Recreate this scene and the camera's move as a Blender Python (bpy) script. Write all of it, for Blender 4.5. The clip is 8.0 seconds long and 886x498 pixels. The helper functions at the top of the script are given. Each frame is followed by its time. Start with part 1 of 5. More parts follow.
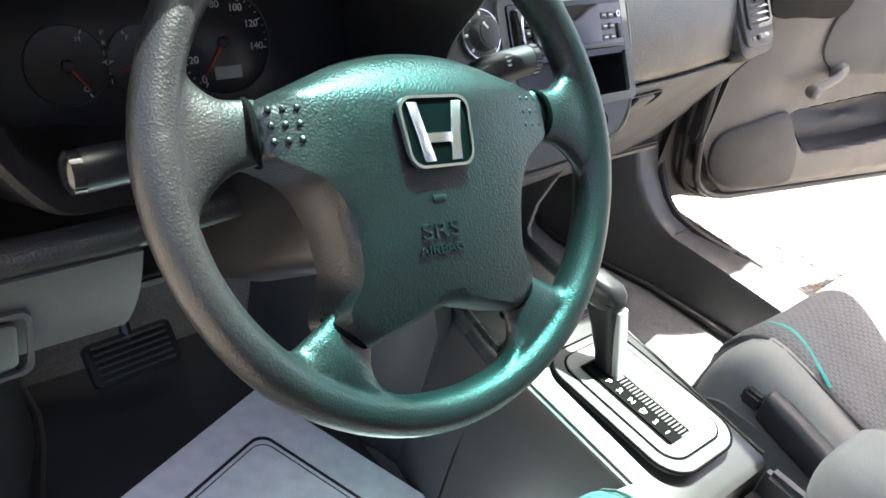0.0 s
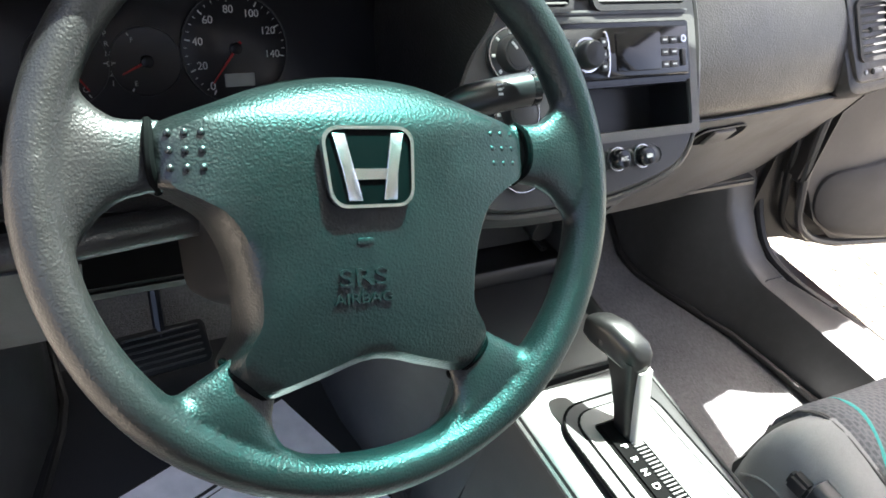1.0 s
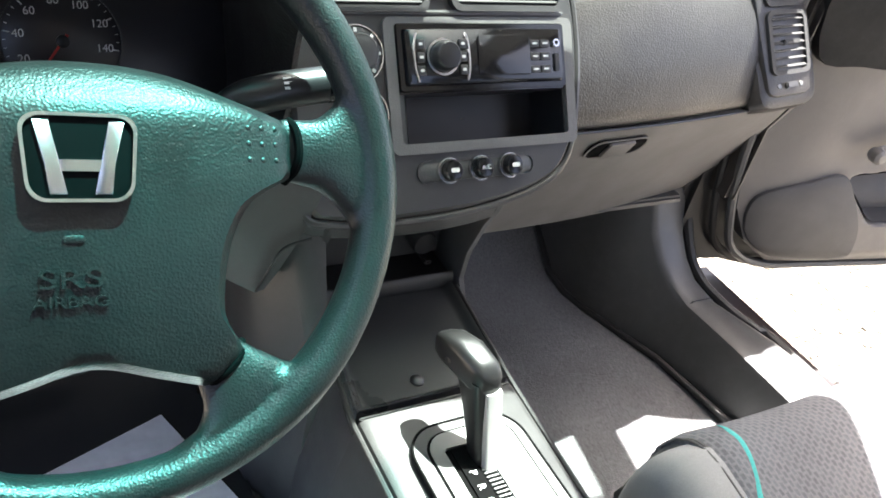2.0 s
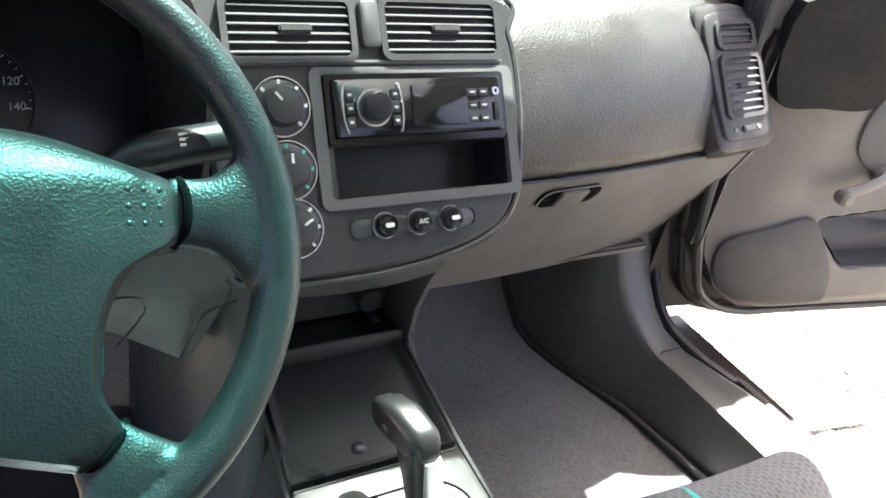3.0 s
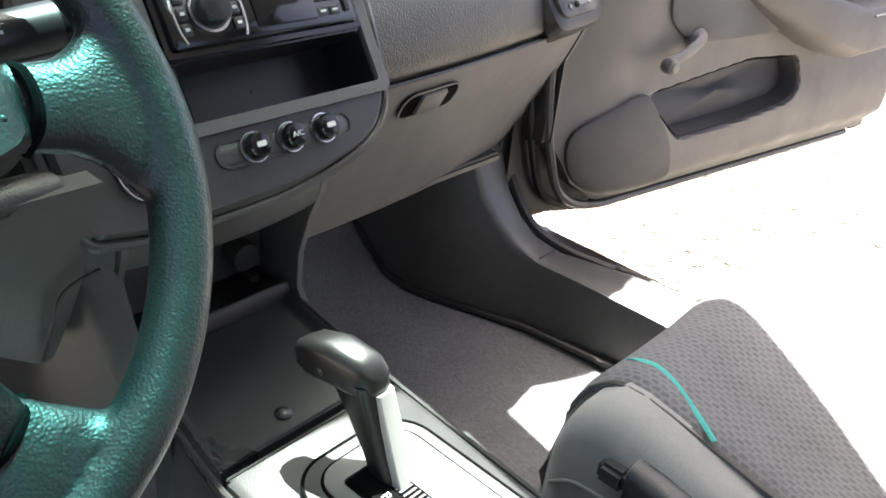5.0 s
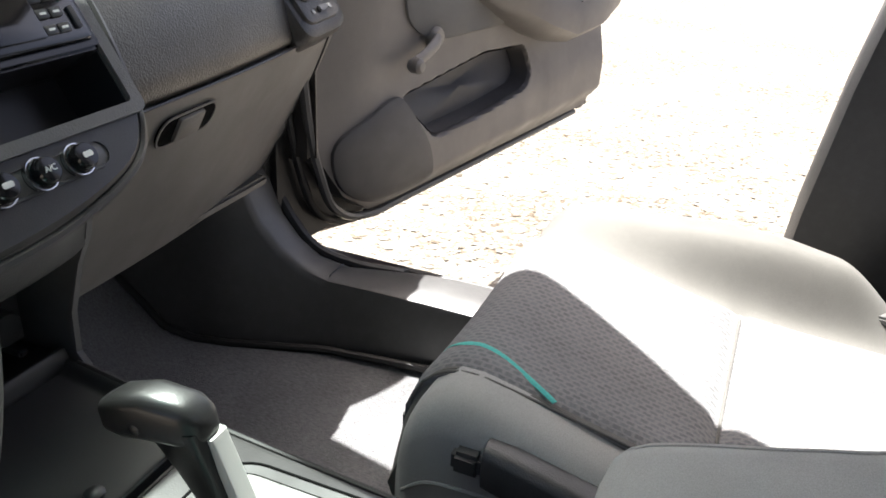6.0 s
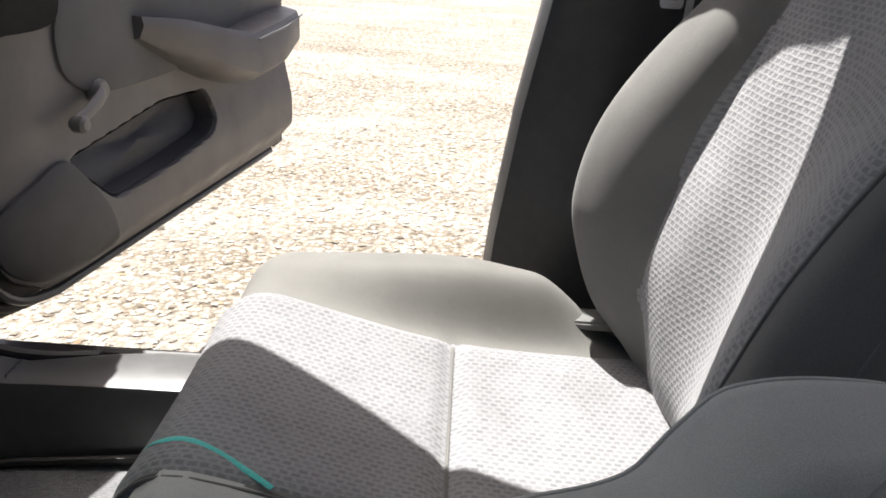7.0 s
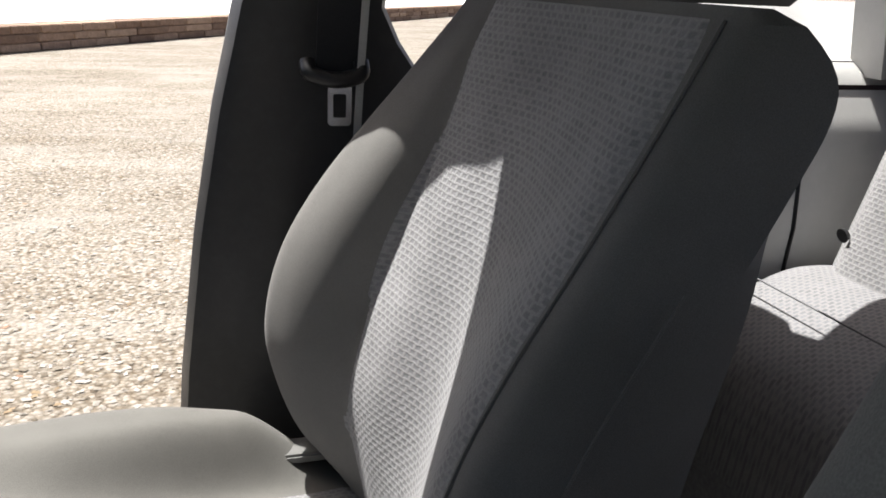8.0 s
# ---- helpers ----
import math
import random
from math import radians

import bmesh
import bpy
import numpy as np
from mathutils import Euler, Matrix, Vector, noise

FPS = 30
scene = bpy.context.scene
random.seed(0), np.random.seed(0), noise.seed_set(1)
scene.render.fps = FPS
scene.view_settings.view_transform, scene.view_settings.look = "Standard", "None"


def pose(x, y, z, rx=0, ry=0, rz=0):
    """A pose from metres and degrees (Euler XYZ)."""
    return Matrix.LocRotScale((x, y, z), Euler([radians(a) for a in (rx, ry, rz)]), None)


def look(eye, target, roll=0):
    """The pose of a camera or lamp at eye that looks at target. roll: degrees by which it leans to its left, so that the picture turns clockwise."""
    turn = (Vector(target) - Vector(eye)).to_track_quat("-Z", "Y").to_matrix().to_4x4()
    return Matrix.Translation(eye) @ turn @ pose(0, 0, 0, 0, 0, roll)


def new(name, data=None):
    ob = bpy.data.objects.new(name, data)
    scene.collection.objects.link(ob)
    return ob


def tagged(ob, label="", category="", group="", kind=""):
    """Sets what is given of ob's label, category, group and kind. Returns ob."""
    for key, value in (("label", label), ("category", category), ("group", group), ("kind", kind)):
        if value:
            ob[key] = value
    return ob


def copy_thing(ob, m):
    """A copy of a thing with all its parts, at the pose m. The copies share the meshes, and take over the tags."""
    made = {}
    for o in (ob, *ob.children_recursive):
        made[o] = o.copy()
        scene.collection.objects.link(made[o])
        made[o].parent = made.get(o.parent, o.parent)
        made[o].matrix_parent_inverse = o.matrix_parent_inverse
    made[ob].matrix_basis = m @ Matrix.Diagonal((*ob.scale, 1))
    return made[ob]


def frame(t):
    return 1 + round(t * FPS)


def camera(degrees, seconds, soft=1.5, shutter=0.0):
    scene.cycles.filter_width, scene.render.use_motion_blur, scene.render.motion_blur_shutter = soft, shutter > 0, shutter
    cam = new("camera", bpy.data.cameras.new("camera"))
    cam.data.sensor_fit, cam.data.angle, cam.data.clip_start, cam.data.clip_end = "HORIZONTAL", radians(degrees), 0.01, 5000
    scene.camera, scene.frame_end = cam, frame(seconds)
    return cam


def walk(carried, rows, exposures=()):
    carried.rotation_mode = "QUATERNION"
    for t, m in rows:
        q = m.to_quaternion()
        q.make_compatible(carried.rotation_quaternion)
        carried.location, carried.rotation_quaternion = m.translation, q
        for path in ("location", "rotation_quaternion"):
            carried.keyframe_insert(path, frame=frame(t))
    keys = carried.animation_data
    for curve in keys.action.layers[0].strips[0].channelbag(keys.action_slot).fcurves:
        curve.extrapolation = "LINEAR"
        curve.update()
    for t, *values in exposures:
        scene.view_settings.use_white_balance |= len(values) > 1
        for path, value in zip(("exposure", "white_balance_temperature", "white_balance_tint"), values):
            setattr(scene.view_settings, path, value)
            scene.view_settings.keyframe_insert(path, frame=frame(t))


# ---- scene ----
# camera: carried by hand over the driver's seat of a parked coupe; x to the passenger side, y to the bonnet
cam = camera(56.58, 8.0, soft=1.7)
ROWS = [
    (0.0, -0.6776, -0.3279, 1.1063, -47.53, -34.20, 14.23),
    (0.5, -0.6197, -0.3377, 1.1162, -43.71, -35.59, 15.09),
    (1.0, -0.5369, -0.3438, 1.1189, -36.30, -36.22, 13.20),
    (1.5, -0.4518, -0.3698, 1.1171, -33.40, -34.57, 12.73),
    (2.0, -0.3852, -0.3882, 1.1141, -35.35, -35.01, 13.81),
    (2.2, -0.3633, -0.3968, 1.1106, -35.52, -35.13, 13.23),
    (3.3, -0.3193, -0.3757, 1.1065, -35.11, -30.77, 12.10),
    (3.5, -0.3225, -0.3808, 1.0965, -35.84, -31.07, 11.26),
    (4.0, -0.3268, -0.3739, 1.0545, -39.73, -32.14, 8.75),
    (4.2, -0.3291, -0.3704, 1.0468, -41.15, -31.66, 8.09),
    (5.3, -0.3531, -0.2800, 0.9685, -55.24, -29.39, 5.65),
    (5.5, -0.3547, -0.2670, 0.9596, -58.97, -28.74, 5.35),
    (6.0, -0.3493, -0.2725, 0.9450, -68.67, -26.41, 3.35),
    (6.5, -0.3275, -0.2803, 0.9526, -78.56, -25.85, 2.35),
    (7.0, -0.2893, -0.2891, 0.9531, -89.18, -23.44, 3.28),
    (7.5, -0.2463, -0.3100, 0.9639, -99.12, -20.38, 4.41),
    (8.0, -0.2196, -0.3410, 1.0049, -108.60, -18.19, 2.91),
]
walk(cam, [(t, pose(x, y, z, 90 + pitch, 0, yaw) @ pose(0, 0, 0, 0, 0, roll)) for t, x, y, z, yaw, pitch, roll in ROWS], [(0, 3.5), (4, 3.5), (5.5, 2.85), (6.5, 2.0), (7, 1.78), (8, 1.42)])

# ---- light: a high sun from the passenger side, open sky ----
SUN_UP, SUN_AZ = 68.0, 33.0       # degrees above the horizon; degrees from +x towards the bonnet
world = bpy.data.worlds.new("sky")
scene.world = world
world.use_nodes = True
wn = world.node_tree
sky = wn.nodes.new("ShaderNodeTexSky")
sky.sky_type, sky.sun_disc = "NISHITA", False
sky.sun_elevation, sky.sun_rotation = radians(SUN_UP), radians(90 - SUN_AZ)
sky.air_density, sky.dust_density, sky.ozone_density = 0.45, 5.0, 0.3
wn.links.new(sky.outputs[0], wn.nodes["Background"].inputs[0])
wn.nodes["Background"].inputs[1].default_value = 0.085
sun = new("sun", bpy.data.lights.new("sun", "SUN"))
sun.data.energy, sun.data.angle, sun.data.color = 5.0, radians(0.55), (1.0, 0.975, 0.945)
toward = Vector((math.cos(radians(SUN_UP)) * math.cos(radians(SUN_AZ)), math.cos(radians(SUN_UP)) * math.sin(radians(SUN_AZ)), math.sin(radians(SUN_UP))))
sun.matrix_world = look(toward * 20, (0, 0, 0))


# ---- materials ----
def nodes_of(name):
    m = bpy.data.materials.new(name)
    m.use_nodes = True
    t = m.node_tree
    return m, t, t.nodes["Principled BSDF"]


def coords(t, scale=1.0):
    c = t.nodes.new("ShaderNodeTexCoord")
    mp = t.nodes.new("ShaderNodeMapping")
    mp.inputs["Scale"].default_value = (scale,) * 3 if isinstance(scale, (int, float)) else scale
    t.links.new(c.outputs["Object"], mp.inputs[0])
    return mp.outputs[0]


def ramp(t, fac, stops):
    r = t.nodes.new("ShaderNodeValToRGB")
    while len(r.color_ramp.elements) < len(stops):
        r.color_ramp.elements.new(0.5)
    for e, (p, c) in zip(r.color_ramp.elements, stops):
        e.position, e.color = p, (*c, 1) if len(c) == 3 else c
    t.links.new(fac, r.inputs[0])
    return r.outputs[0]


def noise_of(t, vec, scale, detail=4.0, rough=0.55):
    n = t.nodes.new("ShaderNodeTexNoise")
    n.inputs["Scale"].default_value, n.inputs["Detail"].default_value, n.inputs["Roughness"].default_value = scale, detail, rough
    t.links.new(vec, n.inputs["Vector"])
    return n.outputs["Fac"]


def bump_of(t, bsdf, height, strength, dist, below=None):
    b = t.nodes.new("ShaderNodeBump")
    b.inputs["Strength"].default_value, b.inputs["Distance"].default_value = strength, dist
    t.links.new(height, b.inputs["Height"])
    if below is not None:
        t.links.new(below, b.inputs["Normal"])
    t.links.new(b.outputs[0], bsdf.inputs["Normal"])
    return b.outputs[0]


def shade(c, k):
    return tuple(min(1.0, v * k) for v in c)


def mix(t, fac, a, b, how="MIX"):
    m = t.nodes.new("ShaderNodeMix")
    m.data_type, m.blend_type = "RGBA", how
    for s, v in ((0, fac), (6, a), (7, b)):
        if isinstance(v, (int, float)):
            m.inputs[s].default_value = v
        elif isinstance(v, tuple):
            m.inputs[s].default_value = (*v, 1)
        else:
            t.links.new(v, m.inputs[s])
    return m.outputs[2]


def vinyl(name, col, rough=0.5, grain=420.0, depth=0.35, wear=0.18, coat=0.0, metal=0.0):
    """Moulded plastic or leather-grained vinyl: pebble grain, dusty smears."""
    m, t, b = nodes_of(name)
    v = coords(t)
    big = noise_of(t, v, 6.0, 5)
    c = ramp(t, big, [(0.3, shade(col, 1 - wear)), (0.7, shade(col, 1 + wear))])
    dust = ramp(t, noise_of(t, v, 60.0, 6, 0.7), [(0.45, (0, 0, 0)), (0.85, (1, 1, 1))])
    sep = t.nodes.new("ShaderNodeMath")
    sep.operation = "MULTIPLY"
    sep.inputs[1].default_value = 0.22 * wear / 0.18
    t.links.new(dust, sep.inputs[0])
    c = mix(t, sep.outputs[0], c, tuple(min(1.0, x * 1.5 + 0.03) for x in col))
    t.links.new(c, b.inputs["Base Color"])
    r = ramp(t, noise_of(t, v, 14.0, 5), [(0.3, (rough - 0.09,) * 3), (0.7, (rough + 0.1,) * 3)])
    t.links.new(r, b.inputs["Roughness"])
    b.inputs["Metallic"].default_value, b.inputs["Coat Weight"].default_value = metal, coat
    if depth:
        vo = t.nodes.new("ShaderNodeTexVoronoi")
        vo.feature = "SMOOTH_F1"
        vo.inputs["Scale"].default_value = grain
        warp = t.nodes.new("ShaderNodeVectorMath")
        warp.operation = "MULTIPLY_ADD"
        nz = t.nodes.new("ShaderNodeTexNoise")
        nz.inputs["Scale"].default_value = grain * 0.3
        t.links.new(v, nz.inputs["Vector"])
        t.links.new(nz.outputs["Color"], warp.inputs[0])
        warp.inputs[1].default_value = (1.2 / grain,) * 3
        t.links.new(v, warp.inputs[2])
        t.links.new(warp.outputs[0], vo.inputs["Vector"])
        bump_of(t, b, vo.outputs["Distance"], depth, 0.4 / grain)
    return m


def weave(name, light, dark, turn=0.0, width=0.0112, row=0.0066, dash=0.42, thick=0.38):
    """Seat cloth quilted in rows of short dark dashes between puffed ribs."""
    m, t, b = nodes_of(name)
    c = t.nodes.new("ShaderNodeUVMap")
    v = coords(t)
    wob = t.nodes.new("ShaderNodeVectorMath")
    wob.operation = "MULTIPLY_ADD"
    nz = t.nodes.new("ShaderNodeTexNoise")
    nz.inputs["Scale"].default_value = 160.0
    t.links.new(v, nz.inputs["Vector"])
    t.links.new(nz.outputs["Color"], wob.inputs[0])
    wob.inputs[1].default_value = (0.003, 0.003, 0.0)
    t.links.new(c.outputs[0], wob.inputs[2])
    k = row * (1 - thick) / (width * (1 - dash))
    mp = t.nodes.new("ShaderNodeMapping")
    mp.inputs["Rotation"].default_value = (0, 0, radians(turn))
    mp.inputs["Scale"].default_value = (k, 1.0, 1.0) if abs(turn) < 45 else (1.0, k, 1.0)
    t.links.new(wob.outputs[0], mp.inputs[0])
    br = t.nodes.new("ShaderNodeTexBrick")
    br.inputs["Scale"].default_value = 1.0
    br.inputs["Brick Width"].default_value, br.inputs["Row Height"].default_value = width * k, row
    br.inputs["Mortar Size"].default_value, br.inputs["Mortar Smooth"].default_value = row * (1 - thick) / 2, 0.85
    br.inputs["Color1"].default_value = (*dark, 1)
    br.inputs["Color2"].default_value = (*shade(dark, 1.3), 1)
    br.inputs["Mortar"].default_value = (*light, 1)
    t.links.new(mp.outputs[0], br.inputs["Vector"])
    stain = ramp(t, noise_of(t, v, 9.0, 5), [(0.3, (0.86,) * 3), (0.7, (1.06,) * 3)])
    fuzz = ramp(t, noise_of(t, v, 700.0, 3), [(0.2, (0.78,) * 3), (0.8, (1.16,) * 3)])
    col = mix(t, 1.0, mix(t, 1.0, br.outputs["Color"], stain, "MULTIPLY"), fuzz, "MULTIPLY")
    t.links.new(col, b.inputs["Base Color"])
    b.inputs["Roughness"].default_value, b.inputs["Sheen Weight"].default_value = 0.95, 0.08
    b.inputs["Specular IOR Level"].default_value = 0.15
    bump_of(t, b, br.outputs["Fac"], 0.35, 0.0012)
    return m


def cloth(name, col, fine=1400.0):
    m, t, b = nodes_of(name)
    v = coords(t)
    a = ramp(t, noise_of(t, v, 7.0, 5), [(0.3, shade(col, 0.86)), (0.7, shade(col, 1.1))])
    f = ramp(t, noise_of(t, v, fine, 2), [(0.25, (0.78,) * 3), (0.75, (1.15,) * 3)])
    t.links.new(mix(t, 1.0, a, f, "MULTIPLY"), b.inputs["Base Color"])
    b.inputs["Roughness"].default_value, b.inputs["Sheen Weight"].default_value = 0.95, 0.08
    b.inputs["Specular IOR Level"].default_value = 0.15
    bump_of(t, b, noise_of(t, v, fine, 2), 0.35, 0.0006)
    return m


def plain(name, col, rough=0.4, metal=0.0):
    m, t, b = nodes_of(name)
    v = coords(t)
    t.links.new(ramp(t, noise_of(t, v, 40.0, 4), [(0.3, shade(col, 0.9)), (0.7, shade(col, 1.08))]), b.inputs["Base Color"])
    b.inputs["Roughness"].default_value, b.inputs["Metallic"].default_value = rough, metal
    return m


M_WHEEL = vinyl("grained wheel vinyl", (0.014, 0.0142, 0.014), 0.37, 680.0, 0.50, 0.12)
M_PAD = vinyl("grained airbag cover", (0.010, 0.0110, 0.0108), 0.38, 640.0, 0.50, 0.12)
M_DASH = vinyl("charcoal dash vinyl", (0.027, 0.024, 0.022), 0.36, 520.0, 0.55, 0.2)
M_STACK = vinyl("satin charcoal plastic", (0.033, 0.032, 0.0315), 0.38, 900.0, 0.22, 0.12)
M_GREY = vinyl("mid grey moulded plastic", (0.155, 0.144, 0.132), 0.48, 700.0, 0.3, 0.12)
M_LIGHT = vinyl("light grey side trim", (0.42, 0.42, 0.405), 0.5, 700.0, 0.3, 0.1)
M_CONS = vinyl("console side plastic", (0.045, 0.044, 0.044), 0.42, 700.0, 0.3, 0.15)
M_PILLAR = vinyl("black grained plastic", (0.026, 0.026, 0.027), 0.45, 700.0, 0.3, 0.2)
M_SPEAKER = vinyl("perforated dark grille", (0.058, 0.055, 0.054), 0.6, 1100.0, 0.5, 0.1)
M_DOOR = vinyl("warm grey door trim", (0.103, 0.095, 0.090), 0.48, 600.0, 0.3, 0.12)
M_DARKTRIM = vinyl("dark grey plastic trim", (0.058, 0.057, 0.056), 0.42, 700.0, 0.3, 0.2)
M_BEZEL = vinyl("dark grey speckled plastic", (0.095, 0.092, 0.089), 0.48, 700.0, 0.5, 0.15)
M_SAIL = vinyl("matt black tweeter cover", (0.012, 0.012, 0.012), 0.7, 700.0, 0.2, 0.15)
M_SAIL.node_tree.nodes["Principled BSDF"].inputs["Specular IOR Level"].default_value = 0.2
M_BLACK = plain("black plastic", (0.012, 0.012, 0.013), 0.35)
M_GLOSS = plain("gloss black plastic", (0.01, 0.01, 0.011), 0.12)
M_RUBBER = plain("black rubber", (0.011, 0.0105, 0.0105), 0.55)
M_CHROME = plain("chrome", (0.75, 0.75, 0.76), 0.24, 1.0)
M_SILVER = vinyl("silver painted plastic", (0.15, 0.15, 0.143), 0.36, 900.0, 0.1, 0.1, 0.0, 0.35)
M_INSERT = vinyl("pale silver insert", (0.40, 0.395, 0.375), 0.42, 900.0, 0.06, 0.08)
M_LETTER = plain("white print", (0.75, 0.75, 0.72), 0.5)
M_PAPER = plain("white paper", (0.90, 0.89, 0.92), 0.7)
M_INK = plain("black ink", (0.02, 0.02, 0.025), 0.6)
M_PLATE = plain("dial black", (0.022, 0.020, 0.022), 0.3)
M_CLOTH = cloth("light grey seat cloth", (0.118, 0.115, 0.106))
M_SIDE = cloth("dark grey seat cloth", (0.14, 0.138, 0.132))
M_TRIM = cloth("grey seat side cloth", (0.36, 0.355, 0.338))
M_SLAT = vinyl("grey vent slats", (0.030, 0.0295, 0.029), 0.75, 900.0, 0.0, 0.1)
M_TRAY = vinyl("smooth dark tray plastic", (0.030, 0.031, 0.031), 0.34, 900.0, 0.05, 0.02)
M_GAP = plain("black gap", (0.004, 0.004, 0.004), 0.9)
M_GAP.node_tree.nodes["Principled BSDF"].inputs["Specular IOR Level"].default_value = 0.05
# lighter copy of the backrest cloth: sunlight put into the outer bolster's colour
M_BOLSTER_LIT = cloth("sunlit bolster cloth", (0.155, 0.151, 0.142))
M_KNEE = vinyl("mid grey knee panel", (0.047, 0.046, 0.045), 0.5, 700.0, 0.2, 0.12)
M_LEATHER = vinyl("black leather", (0.010, 0.010, 0.010), 0.34, 900.0, 0.14, 0.1)
M_WEAVE = weave("woven grey seat cloth", (0.256, 0.254, 0.252), (0.172, 0.172, 0.176), 0.0, 0.0105, 0.0062)
M_WEAVE_LONG = weave("woven grey cushion cloth", (0.200, 0.198, 0.197), (0.128, 0.128, 0.133), 90.0, 0.0108, 0.0066)
# teal for the painted light on the cushion and for the dial marks
M_TEAL = cloth("teal light stripe and dial marks", (0.09, 0.46, 0.41), 500.0)
M_RED = plain("red needle", (0.5, 0.02, 0.02), 0.4)
M_LCD = plain("pale display", (0.45, 0.47, 0.42), 0.3)
M_PAINT = vinyl("dark maroon paint", (0.014, 0.005, 0.006), 0.45, 900.0, 0.0, 0.2, 0.2)
M_STRAP = cloth("black webbing", (0.03, 0.03, 0.032), 900.0)
M_ROOF = cloth("grey headliner", (0.45, 0.44, 0.42))


def carpet_material():
    m, t, b = nodes_of("grey loop carpet")
    v = coords(t)
    a = ramp(t, noise_of(t, v, 5.0, 5), [(0.3, (0.130, 0.130, 0.132)), (0.7, (0.190, 0.190, 0.193))])
    f = ramp(t, noise_of(t, coords(t, (1, 0.35, 1)), 420.0, 4, 0.7), [(0.25, (0.55,) * 3), (0.75, (1.3,) * 3)])
    t.links.new(mix(t, 1.0, a, f, "MULTIPLY"), b.inputs["Base Color"])
    b.inputs["Roughness"].default_value, b.inputs["Specular IOR Level"].default_value = 1.0, 0.1
    bump_of(t, b, noise_of(t, v, 500.0, 3), 0.8, 0.003)
    return m


def gravel_material():
    m, t, b = nodes_of("pale crushed gravel")
    v = coords(t)
    vo = t.nodes.new("ShaderNodeTexVoronoi")
    vo.inputs["Scale"].default_value = 62.0
    vo.inputs["Randomness"].default_value = 1.0
    t.links.new(v, vo.inputs["Vector"])
    bw = t.nodes.new("ShaderNodeSeparateColor")
    t.links.new(vo.outputs["Color"], bw.inputs[0])
    stone = ramp(t, bw.outputs[0], [(0.0, (0.10, 0.080, 0.058)), (0.12, (0.172, 0.154, 0.128)), (0.6, (0.236, 0.219, 0.192)), (1.0, (0.318, 0.301, 0.273))])
    gaps = ramp(t, vo.outputs["Distance"], [(0.3, (1, 1, 1)), (0.75, (0.56, 0.50, 0.42))])
    patch = ramp(t, noise_of(t, coords(t, (1.0, 0.22, 1.0)), 1.3, 6, 0.6), [(0.3, (0.74, 0.69, 0.61)), (0.5, (0.97, 0.95, 0.92)), (0.7, (1.18, 1.17, 1.15))])
    litter = ramp(t, noise_of(t, coords(t, (1.0, 1.6, 1.0)), 34.0, 4, 0.65), [(0.60, (1, 1, 1)), (0.68, (0.36, 0.27, 0.18))])
    c = mix(t, 1.0, mix(t, 1.0, mix(t, 1.0, stone, gaps, "MULTIPLY"), patch, "MULTIPLY"), litter, "MULTIPLY")
    # drifts of fine sand between the stones
    drift = ramp(t, noise_of(t, coords(t, (1.0, 0.45, 1.0)), 2.6, 6, 0.65), [(0.47, (0, 0, 0)), (0.66, (0.8, 0.8, 0.8))])
    fine = ramp(t, noise_of(t, v, 180.0, 4, 0.6), [(0.3, (0.195, 0.178, 0.150)), (0.7, (0.262, 0.243, 0.212))])
    c = mix(t, drift, c, fine)
    t.links.new(c, b.inputs["Base Color"])
    b.inputs["Roughness"].default_value = 0.95
    inv = t.nodes.new("ShaderNodeMath")
    inv.operation = "SUBTRACT"
    inv.inputs[0].default_value = 1.0
    t.links.new(vo.outputs["Distance"], inv.inputs[1])
    bump_of(t, b, inv.outputs[0], 0.6, 0.02)
    return m


def glass_material(name, tint_low, tint_high, x0, x1):
    """Clear glass; a tint is added along the top of one part of its width to colour the sunlight."""
    m, t, b = nodes_of(name)
    out = t.nodes["Material Output"]
    tr = t.nodes.new("ShaderNodeBsdfTransparent")
    gl = t.nodes.new("ShaderNodeBsdfGlossy")
    gl.inputs["Roughness"].default_value = 0.02
    c = t.nodes.new("ShaderNodeTexCoord")
    sp = t.nodes.new("ShaderNodeSeparateXYZ")
    t.links.new(c.outputs["Object"], sp.inputs[0])
    mr = t.nodes.new("ShaderNodeMapRange")
    mr.inputs[1].default_value, mr.inputs[2].default_value = x0, x1
    t.links.new(sp.outputs[0], mr.inputs[0])
    mz = t.nodes.new("ShaderNodeMapRange")
    mz.inputs[1].default_value, mz.inputs[2].default_value, mz.inputs[3].default_value, mz.inputs[4].default_value = 1.195, 1.232, 1.0, 0.0
    t.links.new(sp.outputs[2], mz.inputs[0])
    hi = t.nodes.new("ShaderNodeMath")
    hi.operation = "MAXIMUM"
    t.links.new(mr.outputs[0], hi.inputs[0])
    t.links.new(mz.outputs[0], hi.inputs[1])
    ml = t.nodes.new("ShaderNodeMapRange")
    ml.inputs[1].default_value, ml.inputs[2].default_value, ml.inputs[3].default_value, ml.inputs[4].default_value = -0.37, -0.27, 1.0, 0.0
    t.links.new(sp.outputs[0], ml.inputs[0])
    hx = t.nodes.new("ShaderNodeMath")
    hx.operation = "MAXIMUM"
    t.links.new(hi.outputs[0], hx.inputs[0])
    t.links.new(ml.outputs[0], hx.inputs[1])
    t.links.new(ramp(t, hx.outputs[0], [(0.0, tint_low), (1.0, tint_high)]), tr.inputs[0])
    mx = t.nodes.new("ShaderNodeMixShader")
    mx.inputs[0].default_value = 0.06
    t.links.new(tr.outputs[0], mx.inputs[1])
    t.links.new(gl.outputs[0], mx.inputs[2])
    t.links.new(mx.outputs[0], out.inputs[0])
    return m


